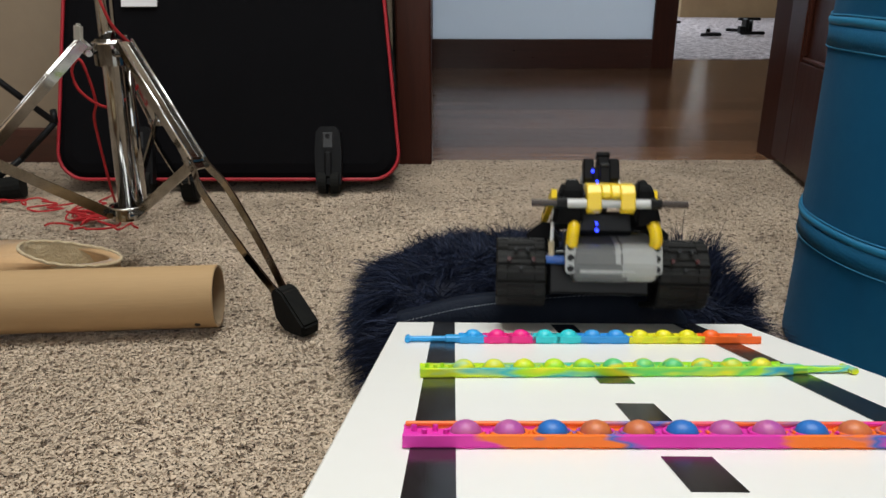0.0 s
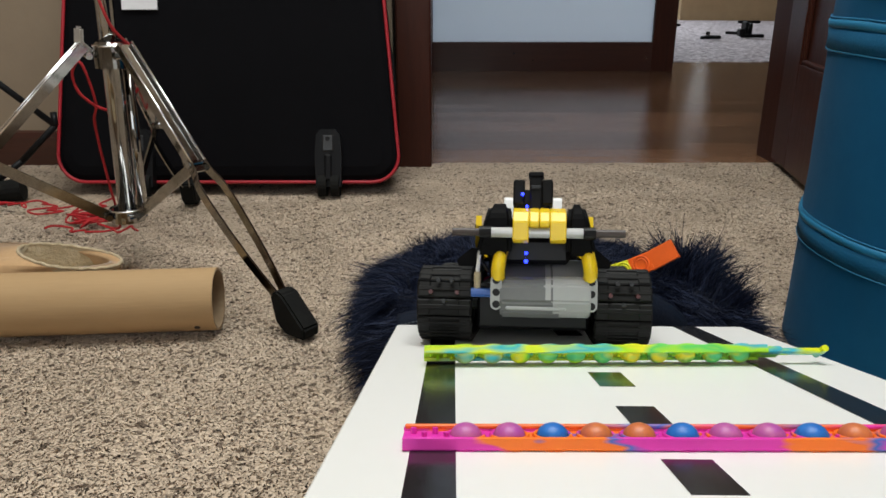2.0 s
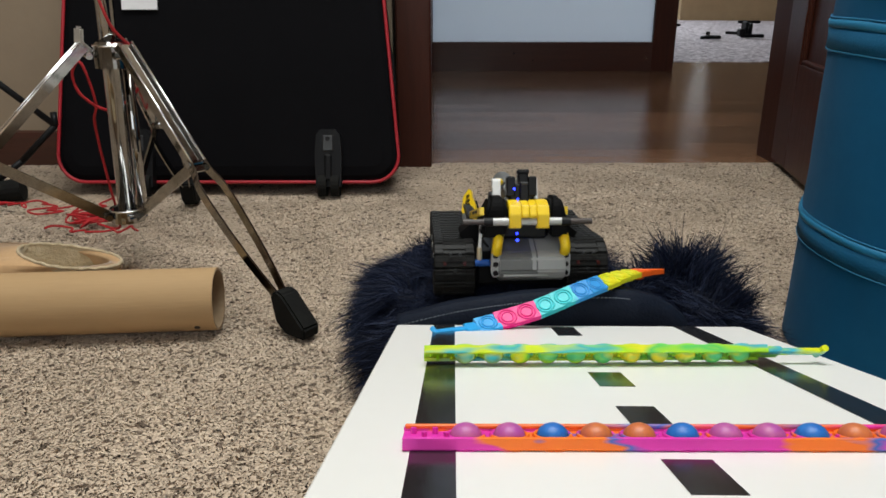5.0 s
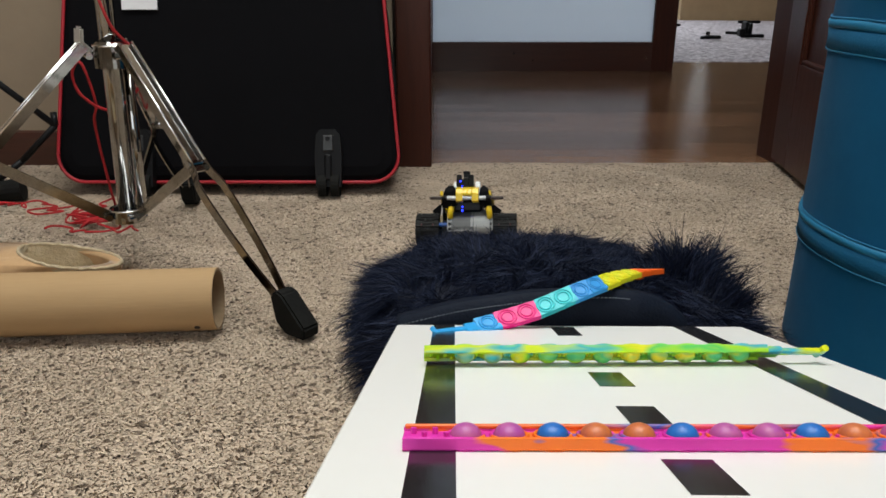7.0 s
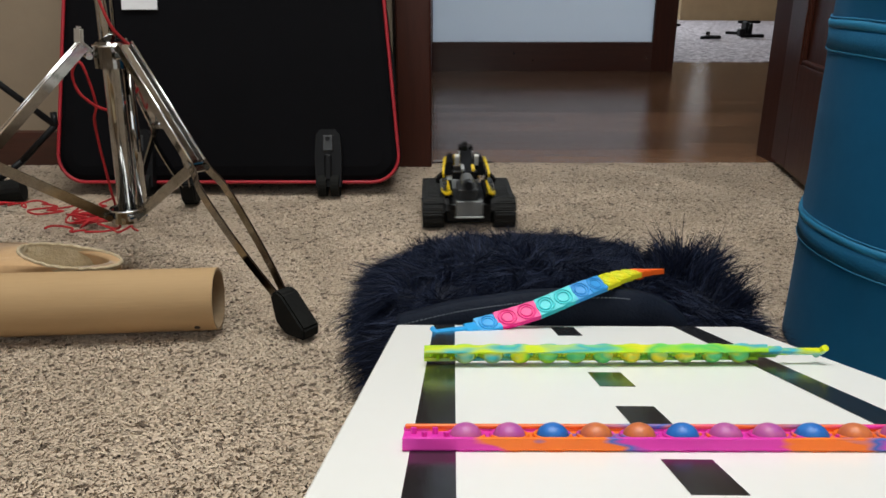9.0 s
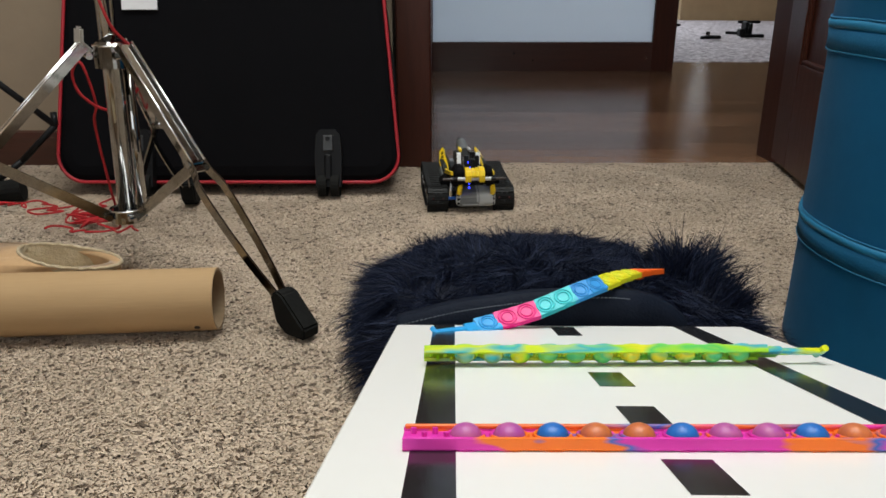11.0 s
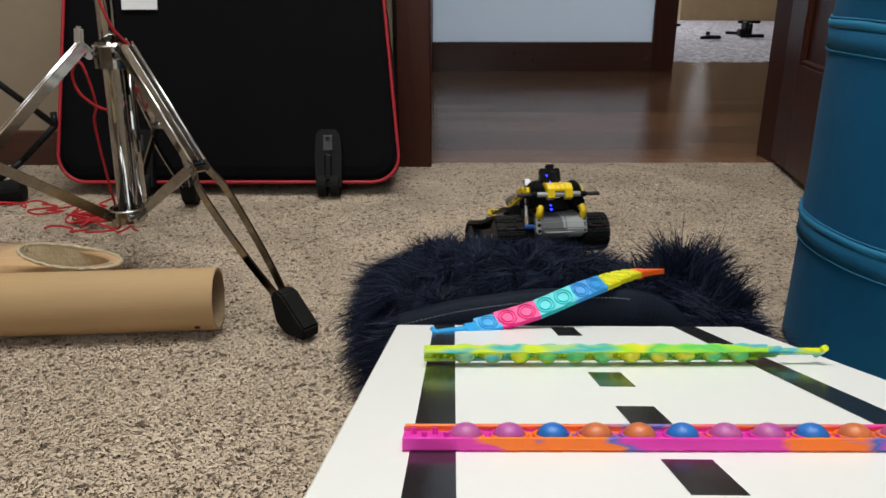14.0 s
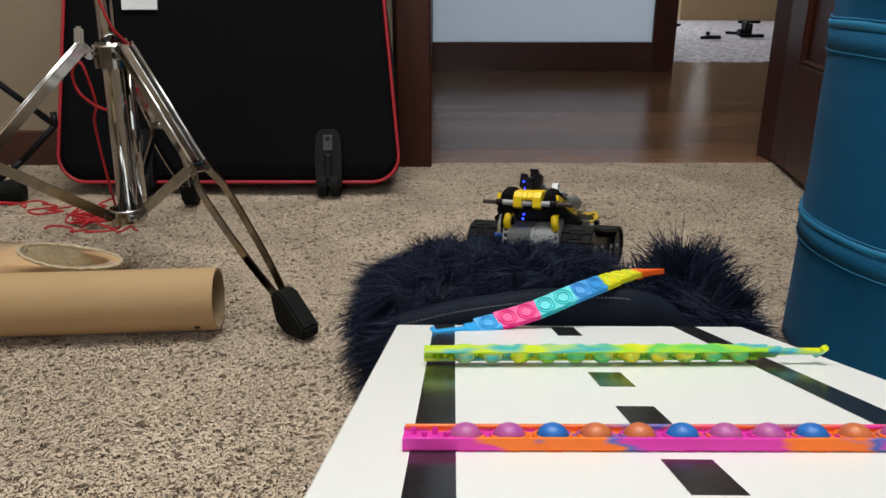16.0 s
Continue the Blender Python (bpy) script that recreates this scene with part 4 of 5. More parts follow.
def strip_piece(bm, x0, x1, w=WIDE, z0=0.0):
    """A length of the band's flat strip with a raised rim on both long edges."""
    h = w / 2
    prof = [(-h, 0.0006), (-h + 0.0006, 0), (h - 0.0006, 0), (h, 0.0006), (h, THICK), (h - 0.0012, THICK + 0.0004), (h - 0.0018, THICK - 0.0012), (-h + 0.0018, THICK - 0.0012), (-h + 0.0012, THICK + 0.0004), (-h, THICK)]
    sweep(bm, [(x0, 0, z0), ((x0 + x1) / 2, 0, z0), (x1, 0, z0)], prof)
    return bm


def dome(bm, x, r=0.0063, h=0.0054):
    rings, n = [], 16
    for k in range(6):
        a = math.pi / 2 * k / 6
        rings.append([bm.verts.new((x + r * math.cos(a) * math.cos(2 * math.pi * i / n), r * math.cos(a) * math.sin(2 * math.pi * i / n), THICK - 0.0014 + h * math.sin(a))) for i in range(n)])
    top = bm.verts.new((x, 0, THICK - 0.0014 + h))
    for a, b in zip(rings, rings[1:]):
        for i in range(n):
            bm.faces.new((a[i], a[(i + 1) % n], b[(i + 1) % n], b[i]))
    for i in range(n):
        bm.faces.new((rings[-1][i], rings[-1][(i + 1) % n], top))
    return bm


def tail(bm, x0):
    """The strap end with its small cross bar."""
    box(bm, (x0 + 0.006, 0, 0.0022), (0.013, 0.011, 0.0042), bevel=0.0008)
    box(bm, (x0 + 0.022, 0, 0.0020), (0.034, 0.0052, 0.0034), bevel=0.0008)
    cyl(bm, (x0 + 0.0385, -0.0065, 0.002), (x0 + 0.0385, 0.0065, 0.002), 0.0021, seg=10)
    return bm


def ring_rim(bm, x):
    n = 18
    for z, rr in ((THICK - 0.0008, 0.0071), (-0.0002, 0.0071), (-0.0001, 0.0048)):
        sweep(bm, [(x + rr * math.cos(2 * math.pi * k / n), rr * math.sin(2 * math.pi * k / n), z) for k in range(n)], ring(0.0008, 5), closed=True)
    return bm


def rigid_band(label, strip_mat, dome_mats, at, rim_mat=None):
    d = thing("bubble_band", label, "silicone band", at, "bubble bands")
    s = strip_piece(B(), 0.0, 0.207)
    part("strip", s, strip_mat, d)
    e = B()
    for k in range(4):
        cyl(e, (0.004 + k * 0.0042, (-1) ** k * 0.003, THICK - 0.002), (0.004 + k * 0.0042, (-1) ** k * 0.003, THICK + 0.0012), 0.0011, seg=8)
    part("buckle_studs", e, strip_mat, d)
    part("strap_end", tail(B(), 0.205), strip_mat, d)
    if rim_mat:
        part("rim", box(B(), (0.1035, 0.0076, THICK + 0.0005), (0.206, 0.0022, 0.0018), bevel=0.0005), rim_mat, d)
    for k in range(11):
        part("bubble", dome(B(), 0.0242 + k * PITCH), dome_mats[k % len(dome_mats)], d, smooth=True)
        part("bubble_rim", ring_rim(B(), 0.0242 + k * PITCH), strip_mat, d, smooth=True)
    return d


ORANGE_BAND_POSE = RAMP @ pose(-0.0205, -0.3455, 0.0004, 0, 0, 1.4)
orange_band = rigid_band("magenta, orange and blue bubble fidget band lying on the board", M_FIREBAND,
                         [M_S[c] for c in ("violet", "violet", "royal", "rust", "rust", "royal", "violet", "violet", "royal", "rust", "violet")], ORANGE_BAND_POSE, M_FIRERIM)
green_band = rigid_band("lime green, yellow and blue bubble fidget band on the board", M_GREENBAND, [M_GDOME], RAMP @ pose(-0.0196, -0.2180, 0.0004, 0, 0, 3.6))

LINKS = ("blue", "pink", "pink", "cyan", "cyan", "sky", "sky", "yellow", "yellow", "yellow", "orange")


def linked_band():
    """The band that bends: short rigid links, each with its bubble."""
    d = thing("bubble_band", "rainbow bubble fidget band, blue to pink to orange", "silicone band", Matrix(), "bubble bands")
    made = []
    t = part("strap_end", tail(B(), 0.0), M_S["blue"], d, "light blue strap end")
    t.data.transform(Matrix.Rotation(math.pi, 4, "Z") @ Matrix.Translation((-0.0385 / 2, 0, 0)))
    made.append(t)
    for c in LINKS:
        o = part("link", strip_piece(B(), -PITCH / 2 - 0.0012, PITCH / 2 + 0.0012), M_S[c], d)
        part("bubble", dome(B(), 0.0), M_S[c], o, smooth=True)
        part("bubble_rim", ring_rim(B(), 0.0), M_S[c], o, smooth=True)
        made.append(o)
    e = strip_piece(B(), -0.012, 0.012)
    o = part("buckle_end", e, M_S["orange"], d, "orange buckle end")
    part("buckle_slot", box(B(), (0.002, 0, THICK - 0.0008), (0.006, 0.0035, 0.0016)), M_S["rust"], o)
    made.append(o)
    return d, made


rainbow_band, band_links = linked_band()
STATIONS = [0.019] + [0.0455 + PITCH * k for k in range(11)] + [0.0455 + PITCH * 11 + 0.0035]


def lay(points, normals):
    """Poses for all links of the band along a curve, with the bubbles facing the given ways."""
    fine = smooth_path(points, 14)
    nfine = smooth_path(normals, 14)
    acc = [0.0]
    for a, b in zip(fine, fine[1:]):
        acc.append(acc[-1] + (b - a).length)
    out = []
    for s in STATIONS:
        i = max(0, min(len(acc) - 2, sum(1 for v in acc if v <= s) - 1))
        a, b = fine[i], fine[i + 1]
        d = (b - a).normalized()
        p = a + d * (s - acc[i])
        n = nfine[i]
        n = (n - d * n.dot(d)).normalized()
        y = n.cross(d)
        m = Matrix((d, y, n)).transposed().to_4x4()
        m.translation = p
        out.append(m)
    return out


REST_BAND = [(-0.0053, 0.5430, 0.1415), (0.0275, 0.5580, 0.1394), (0.0506, 0.5660, 0.1422), (0.0765, 0.5740, 0.1471), (0.1052, 0.5840, 0.1554), (0.1313, 0.6000, 0.1590), (0.1623, 0.6300, 0.1565), (0.1990, 0.6680, 0.1455)]


def on_ramp(x, y, z=0.0):
    return RAMP @ Vector((x, y, z))


# ---- brick-built tracked racer ----
M_YEL = mat("yellow abs plastic", (0.84, 0.58, 0.012), 0.30, second=(0.80, 0.54, 0.010), scale=30)
M_BLK = mat("black abs plastic", (0.0055, 0.0055, 0.006), 0.34, second=(0.008, 0.008, 0.009), scale=40, spec=0.16)
M_MATT = mat("matt black plastic", (0.0045, 0.0045, 0.005), 0.6, scale=40, spec=0.06)
M_TRK = mat("black track rubber", (0.006, 0.006, 0.006), 0.48, second=(0.010, 0.010, 0.010), scale=90, spec=0.16, bump=0.1, bump_scale=300, random_tone=0.2)
M_GREY = mat("mid grey abs plastic", (0.135, 0.14, 0.142), 0.36, second=(0.115, 0.12, 0.122), scale=40)
M_LGREY = mat("light grey abs plastic", (0.36, 0.37, 0.37), 0.36, second=(0.33, 0.34, 0.34), scale=40)
M_DGREY = mat("dark grey abs plastic", (0.026, 0.028, 0.031), 0.4, scale=40, spec=0.3)
M_SILVER = mat("silver grey axle", (0.48, 0.48, 0.48), 0.35, 0.3, scale=40)
M_TIP = mat("dark brown axle tip", (0.045, 0.030, 0.026), 0.4, scale=40)
M_WHITE = mat("white abs plastic", (0.80, 0.80, 0.79), 0.3, scale=30)
M_PIN = mat("blue abs plastic", (0.01, 0.09, 0.40), 0.35, scale=40)
M_TANPIN = mat("tan abs plastic", (0.55, 0.46, 0.30), 0.35, scale=40)
M_REDPIN = mat("dark red abs plastic", (0.07, 0.004, 0.004), 0.35, scale=40)
M_LED = mat("blue indicator light", (0.02, 0.03, 0.5), 0.3, emission=((0.015, 0.03, 1.0), 7.0))


def mm(bm):
    bm.transform(Matrix.Scale(0.001, 4))
    return bm


def liftarm(n, w=7.6, t=7.6):
    """A studless beam with n holes 8 mm apart along x, centred; the holes run along y."""
    b = B()
    L = 8 * (n - 1)
    out = [(-L / 2 + 3.8 * math.cos(radians(a)), 3.8 * math.sin(radians(a))) for a in range(90, 271, 30)]
    out += [(L / 2 + 3.8 * math.cos(radians(a)), 3.8 * math.sin(radians(a))) for a in range(-90, 91, 30)]
    prism(b, out, -t / 2, t / 2, "y")
    return b


def holes(n, t=7.8):
    b = B()
    for k in range(n):
        cyl(b, (-4 * (n - 1) + 8 * k, -t / 2, 0), (-4 * (n - 1) + 8 * k, t / 2, 0), 2.6, seg=10)
    return b


def beam_on(parent, n, material, m, label="", pins=True, pin_mat=None):
    b = liftarm(n)
    b.transform(m)
    o = part("beam", mm(b), material, parent, label)
    if pins:
        h = holes(n)
        h.transform(m)
        part("beam_holes", mm(h), pin_mat or M_BLK, o)
    return o


def track_loop():
    """Centre line of a track and its heading, in its own y and z, mm."""
    R, half = 23.5, 69.0
    per = 2 * (2 * half) + 2 * math.pi * R
    n = 36
    for k in range(n):
        s = per * k / n
        if s < 2 * half:
            yield -half + s, 27.0 - R + 0.0, 180.0
        elif s < 2 * half + math.pi * R:
            a = (s - 2 * half) / R
            yield half + R * math.sin(a), 27.0 - R * math.cos(a), 180.0 + math.degrees(a)
        elif s < 4 * half + math.pi * R:
            u = s - 2 * half - math.pi * R
            sag = 3.0 * math.sin(math.pi * u / (2 * half))
            yield half - u, 27.0 + R - sag, 0.0
        else:
            a = (s - 4 * half - math.pi * R) / R
            yield -half - R * math.sin(a), 27.0 + R * math.cos(a), math.degrees(a)


def racer():
    d = thing("tracked_racer", "brick-built black and yellow tracked racer with a grey battery box", "toy vehicle")
    # one link mesh, shared
    lk = B()
    box(lk, (0, 0, 0), (38, 11.4, 3.6), bevel=0.8)
    box(lk, (0, 0.5, 2.2), (37, 3.6, 1.8), bevel=0.6)
    for x in (-14, 14):
        box(lk, (x, 0, 2.0), (8, 10.8, 1.4), bevel=0.5)
    box(lk, (0, 0, -2.6), (8, 4, 2.6), bevel=0.5)
    me = bpy.data.meshes.new("link")
    mm(lk).to_mesh(me)
    lk.free()
    me.materials.append(M_TRK)
    for sx in (-60.5, 60.5):
        tr = B()
        prism(tr, [(-62, 14), (62, 14), (66, 27), (62, 38), (-62, 38), (-66, 27)], sx - 9, sx + 9, "x")
        t = part("track_unit", mm(tr), M_BLK, d, "black rubber crawler track")
        for y in (-69, 69):
            w = B()
            cyl(w, (sx - 16, y, 27), (sx + 16, y, 27), 19.5, seg=20)
            wheel = part("sprocket", mm(w), M_BLK, t)
            hb = B()
            for e in (-1, 1):
                cyl(hb, (sx + e * 14, y, 27), (sx + e * 17.2, y, 27), 7, seg=12)
            part("hub", mm(hb), M_DGREY, t)
        for y in (-34, 0, 34):
            w = B()
            cyl(w, (sx - 15, y, 15.5), (sx + 15, y, 15.5), 9.0, seg=16)
            part("roller", mm(w), M_BLK, t)
        for y, z, a in track_loop():
            o = new("link", me)
            o.parent = t
            o.matrix_local = Matrix.Translation((sx * 0.001, y * 0.001, z * 0.001)) @ Matrix.Rotation(radians(a), 4, "X")
        for y in (-60, -25, 25, 60):
            p = B()
            cyl(p, (sx - 18.2 if sx < 0 else sx + 16.5, y, 27), (sx - 16.5 if sx < 0 else sx + 18.2, y, 27), 2.6, seg=8)
            part("pin", mm(p), M_LGREY, t)

        for x, y, z, mt in ((-9, -95.5, 36, M_REDPIN), (9, -95.5, 36, M_REDPIN), (-4, -94, 44, M_DGREY), (5, -94, 44, M_DGREY), (0, -96, 30, M_DGREY)):
            p = B()
            cyl(p, (sx + x, y - 1.2, z), (sx + x, y + 3.0, z), 1.5, seg=8)
            part("pin", mm(p), mt, t)

    ch = B()
    box(ch, (0, 0, 26), (78, 148, 32), bevel=2)
    part("chassis", mm(ch), M_BLK, d)
    for y in (-62, 62):
        ax = B()
        cyl(ax, (-44, y, 27), (44, y, 27), 4.5, seg=12)
        part("drive_axle", mm(ax), M_DGREY, d)
    # battery box, its lid and clips
    prof = [(-96, 20), (-103, 24), (-106, 31), (-104, 42), (-99, 47), (-66, 58), (-36, 58), (-36, 20)]
    bb = B()
    prism(bb, prof, -22, 19, "x")
    bmesh.ops.bevel(bb, geom=bb.edges[:], offset=1.6, segments=2, affect="EDGES")
    bx = part("battery_box", mm(bb), M_GREY, d, "mid grey battery box")
    for (a, b_), o in (((12, 38), 0.0), ((7, 13), 0.4)):
        lid = B()
        q = [(y - 0.7, z + 0.7) for y, z in prof] if not o else [(y - 0.5, z + 0.5) for y, z in prof[2:6]] + [(-66, 50), (-96, 36)]
        prism(lid, q, a, b_, "x")
        bmesh.ops.bevel(lid, geom=lid.edges[:], offset=1.2, segments=2, affect="EDGES")
        part("battery_lid", mm(lid), M_LGREY, bx, "light grey battery lid")
    lip = B()
    box(lip, (2, -104, 27), (40, 3, 2.5), bevel=0.8)
    part("lip", mm(lip), M_LGREY, bx)
    for x in (-24.5, 38.5):
        m = Matrix.Translation((x, -99, 37)) @ pose(0, 0, 0, 0, 90, 0) @ pose(0, 0, 0, 0, 0, 0)
        beam_on(d, 3, M_LGREY, m, "light grey beam")
        tb = B()
        sweep(tb, smooth_path([(x + (1 if x < 0 else -1), -98, 46), (x + (1 if x < 0 else -1), -103, 52), (x + (2 if x < 0 else -2), -103, 59), (x + (3 if x < 0 else -3), -97, 64.5)], 5), ring(4.7, 12), up=(1, 0, 0))
        part("yellow_tube", mm(tb), M_YEL, d, "curved yellow tube", smooth=True)
    # upper axle with bumper
    ax = B()
    cyl(ax, (-28, -108, 77), (32, -108, 77), 3.4, seg=14)
    axle = part("axle", mm(ax), M_SILVER, d, "silver grey axle", smooth=False)
    for a, b_, r, mt in ((-36, -28, 4.0, M_BLK), (32, 40, 4.0, M_BLK), (-54, -36, 2.6, M_TIP), (40, 59, 2.6, M_TIP)):
        e = B()
        cyl(e, (a, -108, 77), (b_, -108, 77), r, seg=12)
        part("axle_end", mm(e), mt, axle)
    for x0, x1, z0 in ((-14, -3.4, 70), (10.4, 21, 70), (-3.2, 3.4, 79), (3.6, 10.2, 79)):
        y = B()
        prism(y, [(-112.6, z0 + 2), (-113, 84), (-108, 91), (-96, 94), (-84, 93), (-84, 88), (-98, 86), (-103.5, 82), (-104.5, z0)], x0, x1, "x")
        bmesh.ops.bevel(y, geom=y.edges[:], offset=0.7, segments=1, affect="EDGES")
        part("bumper_block", mm(y), M_YEL, d, "yellow bumper block")
    for s, x0, x1 in ((-1, -33, -15), (1, 22, 36)):
        p = B()
        ol = [(-104, 62), (-106, 78)] + [(-92 - 14 * math.cos(radians(k)), 83 + 14 * math.sin(radians(k))) for k in range(15, 91, 15)] + [(-74, 95), (-60, 86), (-56, 62)]
        prism(p, ol, x0, x1, "x")
        bmesh.ops.bevel(p, geom=[e_ for e_ in p.edges if abs(e_.verts[0].co.x - e_.verts[1].co.x) < 0.1], offset=3.0, segments=3, affect="EDGES")
        for v in p.verts:
            k = (86 - v.co.z) / 24
            if s * (v.co.x - (x0 + x1) / 2) > 0:
                v.co.x += s * (6.0 * max(k, 0) - 3.0 * max(-k * 2, 0))
            else:
                v.co.x += s * 3.0 * max(-k, 0)
        part("side_panel", mm(p), M_MATT, d, "rounded black panel", smooth=False)
        # slim yellow strake beside the head, with dark cut-outs
        st = B()
        strip(st, [(s * 41, -28, 68), (s * 41, -48, 72), (s * 39, -72, 78), (s * 37, -100, 85)], 4.0, 7.0, (1, 0, 0))
        strake = part("yellow_strake", mm(st), M_YEL, d, "yellow strake")
        for k in range(3):
            g = B()
            strip(g, [(s * 40.8 - s * 0.9 * k, -40 - 17 * k, 71.0 + 4.1 * k), (s * 40.0 - s * 0.9 * k, -51 - 17 * k, 73.4 + 4.1 * k)], 5.2, 2.4, (1, 0, 0))
            part("strake_slot", mm(g), M_BLK, strake)
        # rear fender: a straight blade that rises to a pointed tip
        f = B()
        prism(f, [(-22, 60), (-12, 54), (16, 53), (48, 54.5), (64, 58), (98, 64), (114, 75), (98, 76), (80, 73), (52, 71.5), (30, 70), (-4, 66)], -1.6, 1.6, "x")
        f.transform(Matrix.Translation((s * 37, 0, 62)) @ pose(0, 0, 0, 0, -50 * s, -3 * s) @ Matrix.Translation((0, 0, -62)))
        fd = part("rear_fender", mm(f), M_YEL, d, "yellow rear fender with black marks")
        F = Matrix.Translation((s * 37, 0, 62)) @ pose(0, 0, 0, 0, -50 * s, -3 * s) @ Matrix.Translation((0, 0, -62))
        for outline in ([(38, 59), (54, 60.5), (52, 66.5), (40, 65.5)], [(58, 62), (71, 64), (69, 69), (58, 68)], [(76, 65.5), (90, 68), (88, 71.8), (77, 70.5)], [(4, 57.5), (26, 57), (24, 61), (6, 61.5)]):
            q = prism(B(), outline, -2.1, 2.1, "x")
            q.transform(F)
            part("fender_mark", mm(q), M_BLK, fd)
        hk = prism(B(), [(96, 58), (104, 60), (110, 52), (116, 42), (110, 40), (103, 50)], s * 38 - 3, s * 38 + 3, "x")
        part("tail_hook", mm(hk), M_BLK, d, "black tail hook")
        sb = prism(B(), [(-20, 50), (60, 50), (84, 57), (84, 63), (40, 60), (-20, 62)], s * 30 - 3, s * 30 + 3, "x")
        part("fender_bracket", mm(sb), M_MATT, d)
        # dark pylon over the track
        py = prism(B(), [(s * 37, 48), (s * 52, 50), (s * 55, 58), (s * 44, 67), (s * 37, 66)], -66, -40, "y")
        part("pylon", mm(py), M_MATT, d, "black pylon over the track")
        sp = B()
        box(sp, (s * 45, -12, 53), (5, 76, 14), bevel=2.0)
        part("side_plate", mm(sp), M_GREY if s < 0 else M_GREY, d, "grey side plate")
        for k in range(3):
            beam_on(d, 5, M_BLK, Matrix.Translation((s * 40, 22 + k * 20 - 20, 64 - k * 2)) @ pose(0, 0, 0, 0, 0, 90), pins=True, pin_mat=M_DGREY)
    # sensor head, tilted up towards the battery end
    T = Matrix.Translation((-1, -40, 86.5)) @ Matrix.Rotation(radians(-13), 4, "X")
    h = B()
    box(h, (0, 0, 0), (22, 104, 19), T, bevel=1.5)
    head = part("sensor_head", mm(h), M_BLK, d, "black sensor head")
    kn = B()
    box(kn, (2, -44, 13), (9, 13, 13), T, bevel=1.2)
    part("knob", mm(kn), M_BLK, head)
    kb = B()
    box(kb, (2, -47, 20.5), (10.5, 9, 4), T, bevel=1.0)
    part("knob", mm(kb), M_BLK, head)
    for x in (-9.5, 9.5):
        e = B()
        box(e, (x, -48, 7), (8, 12, 18), T, bevel=1.2)
        part("port", mm(e), M_BLK, head)
    fr = B()
    box(fr, (2, -54.5, 1), (8, 5, 20), T, bevel=1)
    part("dark_window", mm(fr), M_BLK, head)
    lt = B()
    box(lt, (2, -57.6, 9), (6.5, 1.6, 2.4), T, bevel=0.5)
    part("grey_bar", mm(lt), M_DGREY, head)
    for k, (u, v) in enumerate(((-46, 6), (-38, 7), (-30, 7), (-44, -4), (-36, -4))):
        for s in (-1, 1):
            p = B()
            c = T @ Vector((s * 12.5, u, v))
            cyl(p, c - Vector((0.9, 0, 0)), c + Vector((0.9, 0, 0)), 2.4, seg=8)
            part("stud", mm(p), M_LGREY, head)
    for s in (-1, 1):
        beam_on(d, 3, M_WHITE, Matrix.Translation((s * 17.5 - 1.0, -42, 94)) @ Matrix(((0, 1, 0, 0), (0.42, 0, 0.91, 0), (0.91, 0, -0.42, 0), (0, 0, 0, 1))), "white beam", pin_mat=M_DGREY)
        yb = B()
        box(yb, (s * 9, 12, 95), (6, 26, 6), pose(0, 0, 0, -6, 0, 0), bevel=1.5)
        part("top_bar", mm(yb), M_YEL if s < 0 else M_LGREY, d)
    # motor at the other end
    mo = B()
    cyl(mo, (3, 44, 79), (3, 102, 82), 10.8, seg=24)
    motor = part("motor", mm(mo), M_GREY, d, "grey motor cylinder", smooth=False)
    cp = B()
    cyl(cp, (3, 102, 82), (3, 117, 83), 9, 7.5, seg=16)
    part("motor_cap", mm(cp), M_BLK, motor)
    cr = B()
    box(cr, (3, 66, 62), (34, 54, 20), bevel=2)
    part("motor_cradle", mm(cr), M_DGREY, d)
    rb = B()
    box(rb, (0, 88, 40), (44, 20, 26), bevel=1.5)
    part("rear_block", mm(rb), M_GREY, d)
    rl = B()
    box(rl, (0, 99, 26), (46, 4, 3), bevel=0.8)
    part("rear_bar", mm(rl), M_LGREY, d)
    # pins, rods and lamps by the battery box
    p = B()
    cyl(p, (-42, -92, 36), (-27, -92, 36), 3.2, seg=10)
    part("blue_pin", mm(p), M_PIN, d)
    p = B()
    cyl(p, (-38, -91, 37), (-38, -91, 50), 2.4, seg=8)
    part("tan_pin", mm(p), M_TANPIN, d)
    p = B()
    cyl(p, (-38, -91, 50), (-36, -86, 74), 1.5, seg=8)
    part("rod", mm(p), M_WHITE, d)
    # Black block stands in for the shade of the empty interior here.
    mb = B()
    box(mb, (2, -62, 65), (46, 46, 18), bevel=3)
    part("dark_interior", mm(mb), M_BLK, d)
    for x, y, z, s in ((-5, -98, 58, 2.6), (-5, -95.5, 63.5, 2.2), (-8, -93.5, 103.5, 2.2), (-5, -97.5, 95, 1.8)):
        q = B()
        bmesh.ops.create_uvsphere(q, u_segments=10, v_segments=6, radius=s * 0.55, matrix=Matrix.Translation((x, y, z)))
        part("indicator_light", mm(q), M_LED, d, "glowing blue indicator")
    # a pair of thin cables
    for x0, pts in ((0, [(-30, -60, 60), (-36, -78, 66), (-37, -88, 60), (-30, -90, 50)]), (1, [(20, -10, 78), (10, 20, 84), (8, 44, 88)])):
        c = B()
        sweep(c, smooth_path(pts, 6), ring(1.3, 6))
        part("cable", mm(c), M_BLK, d, smooth=True)
    return d


tracked_racer = racer()


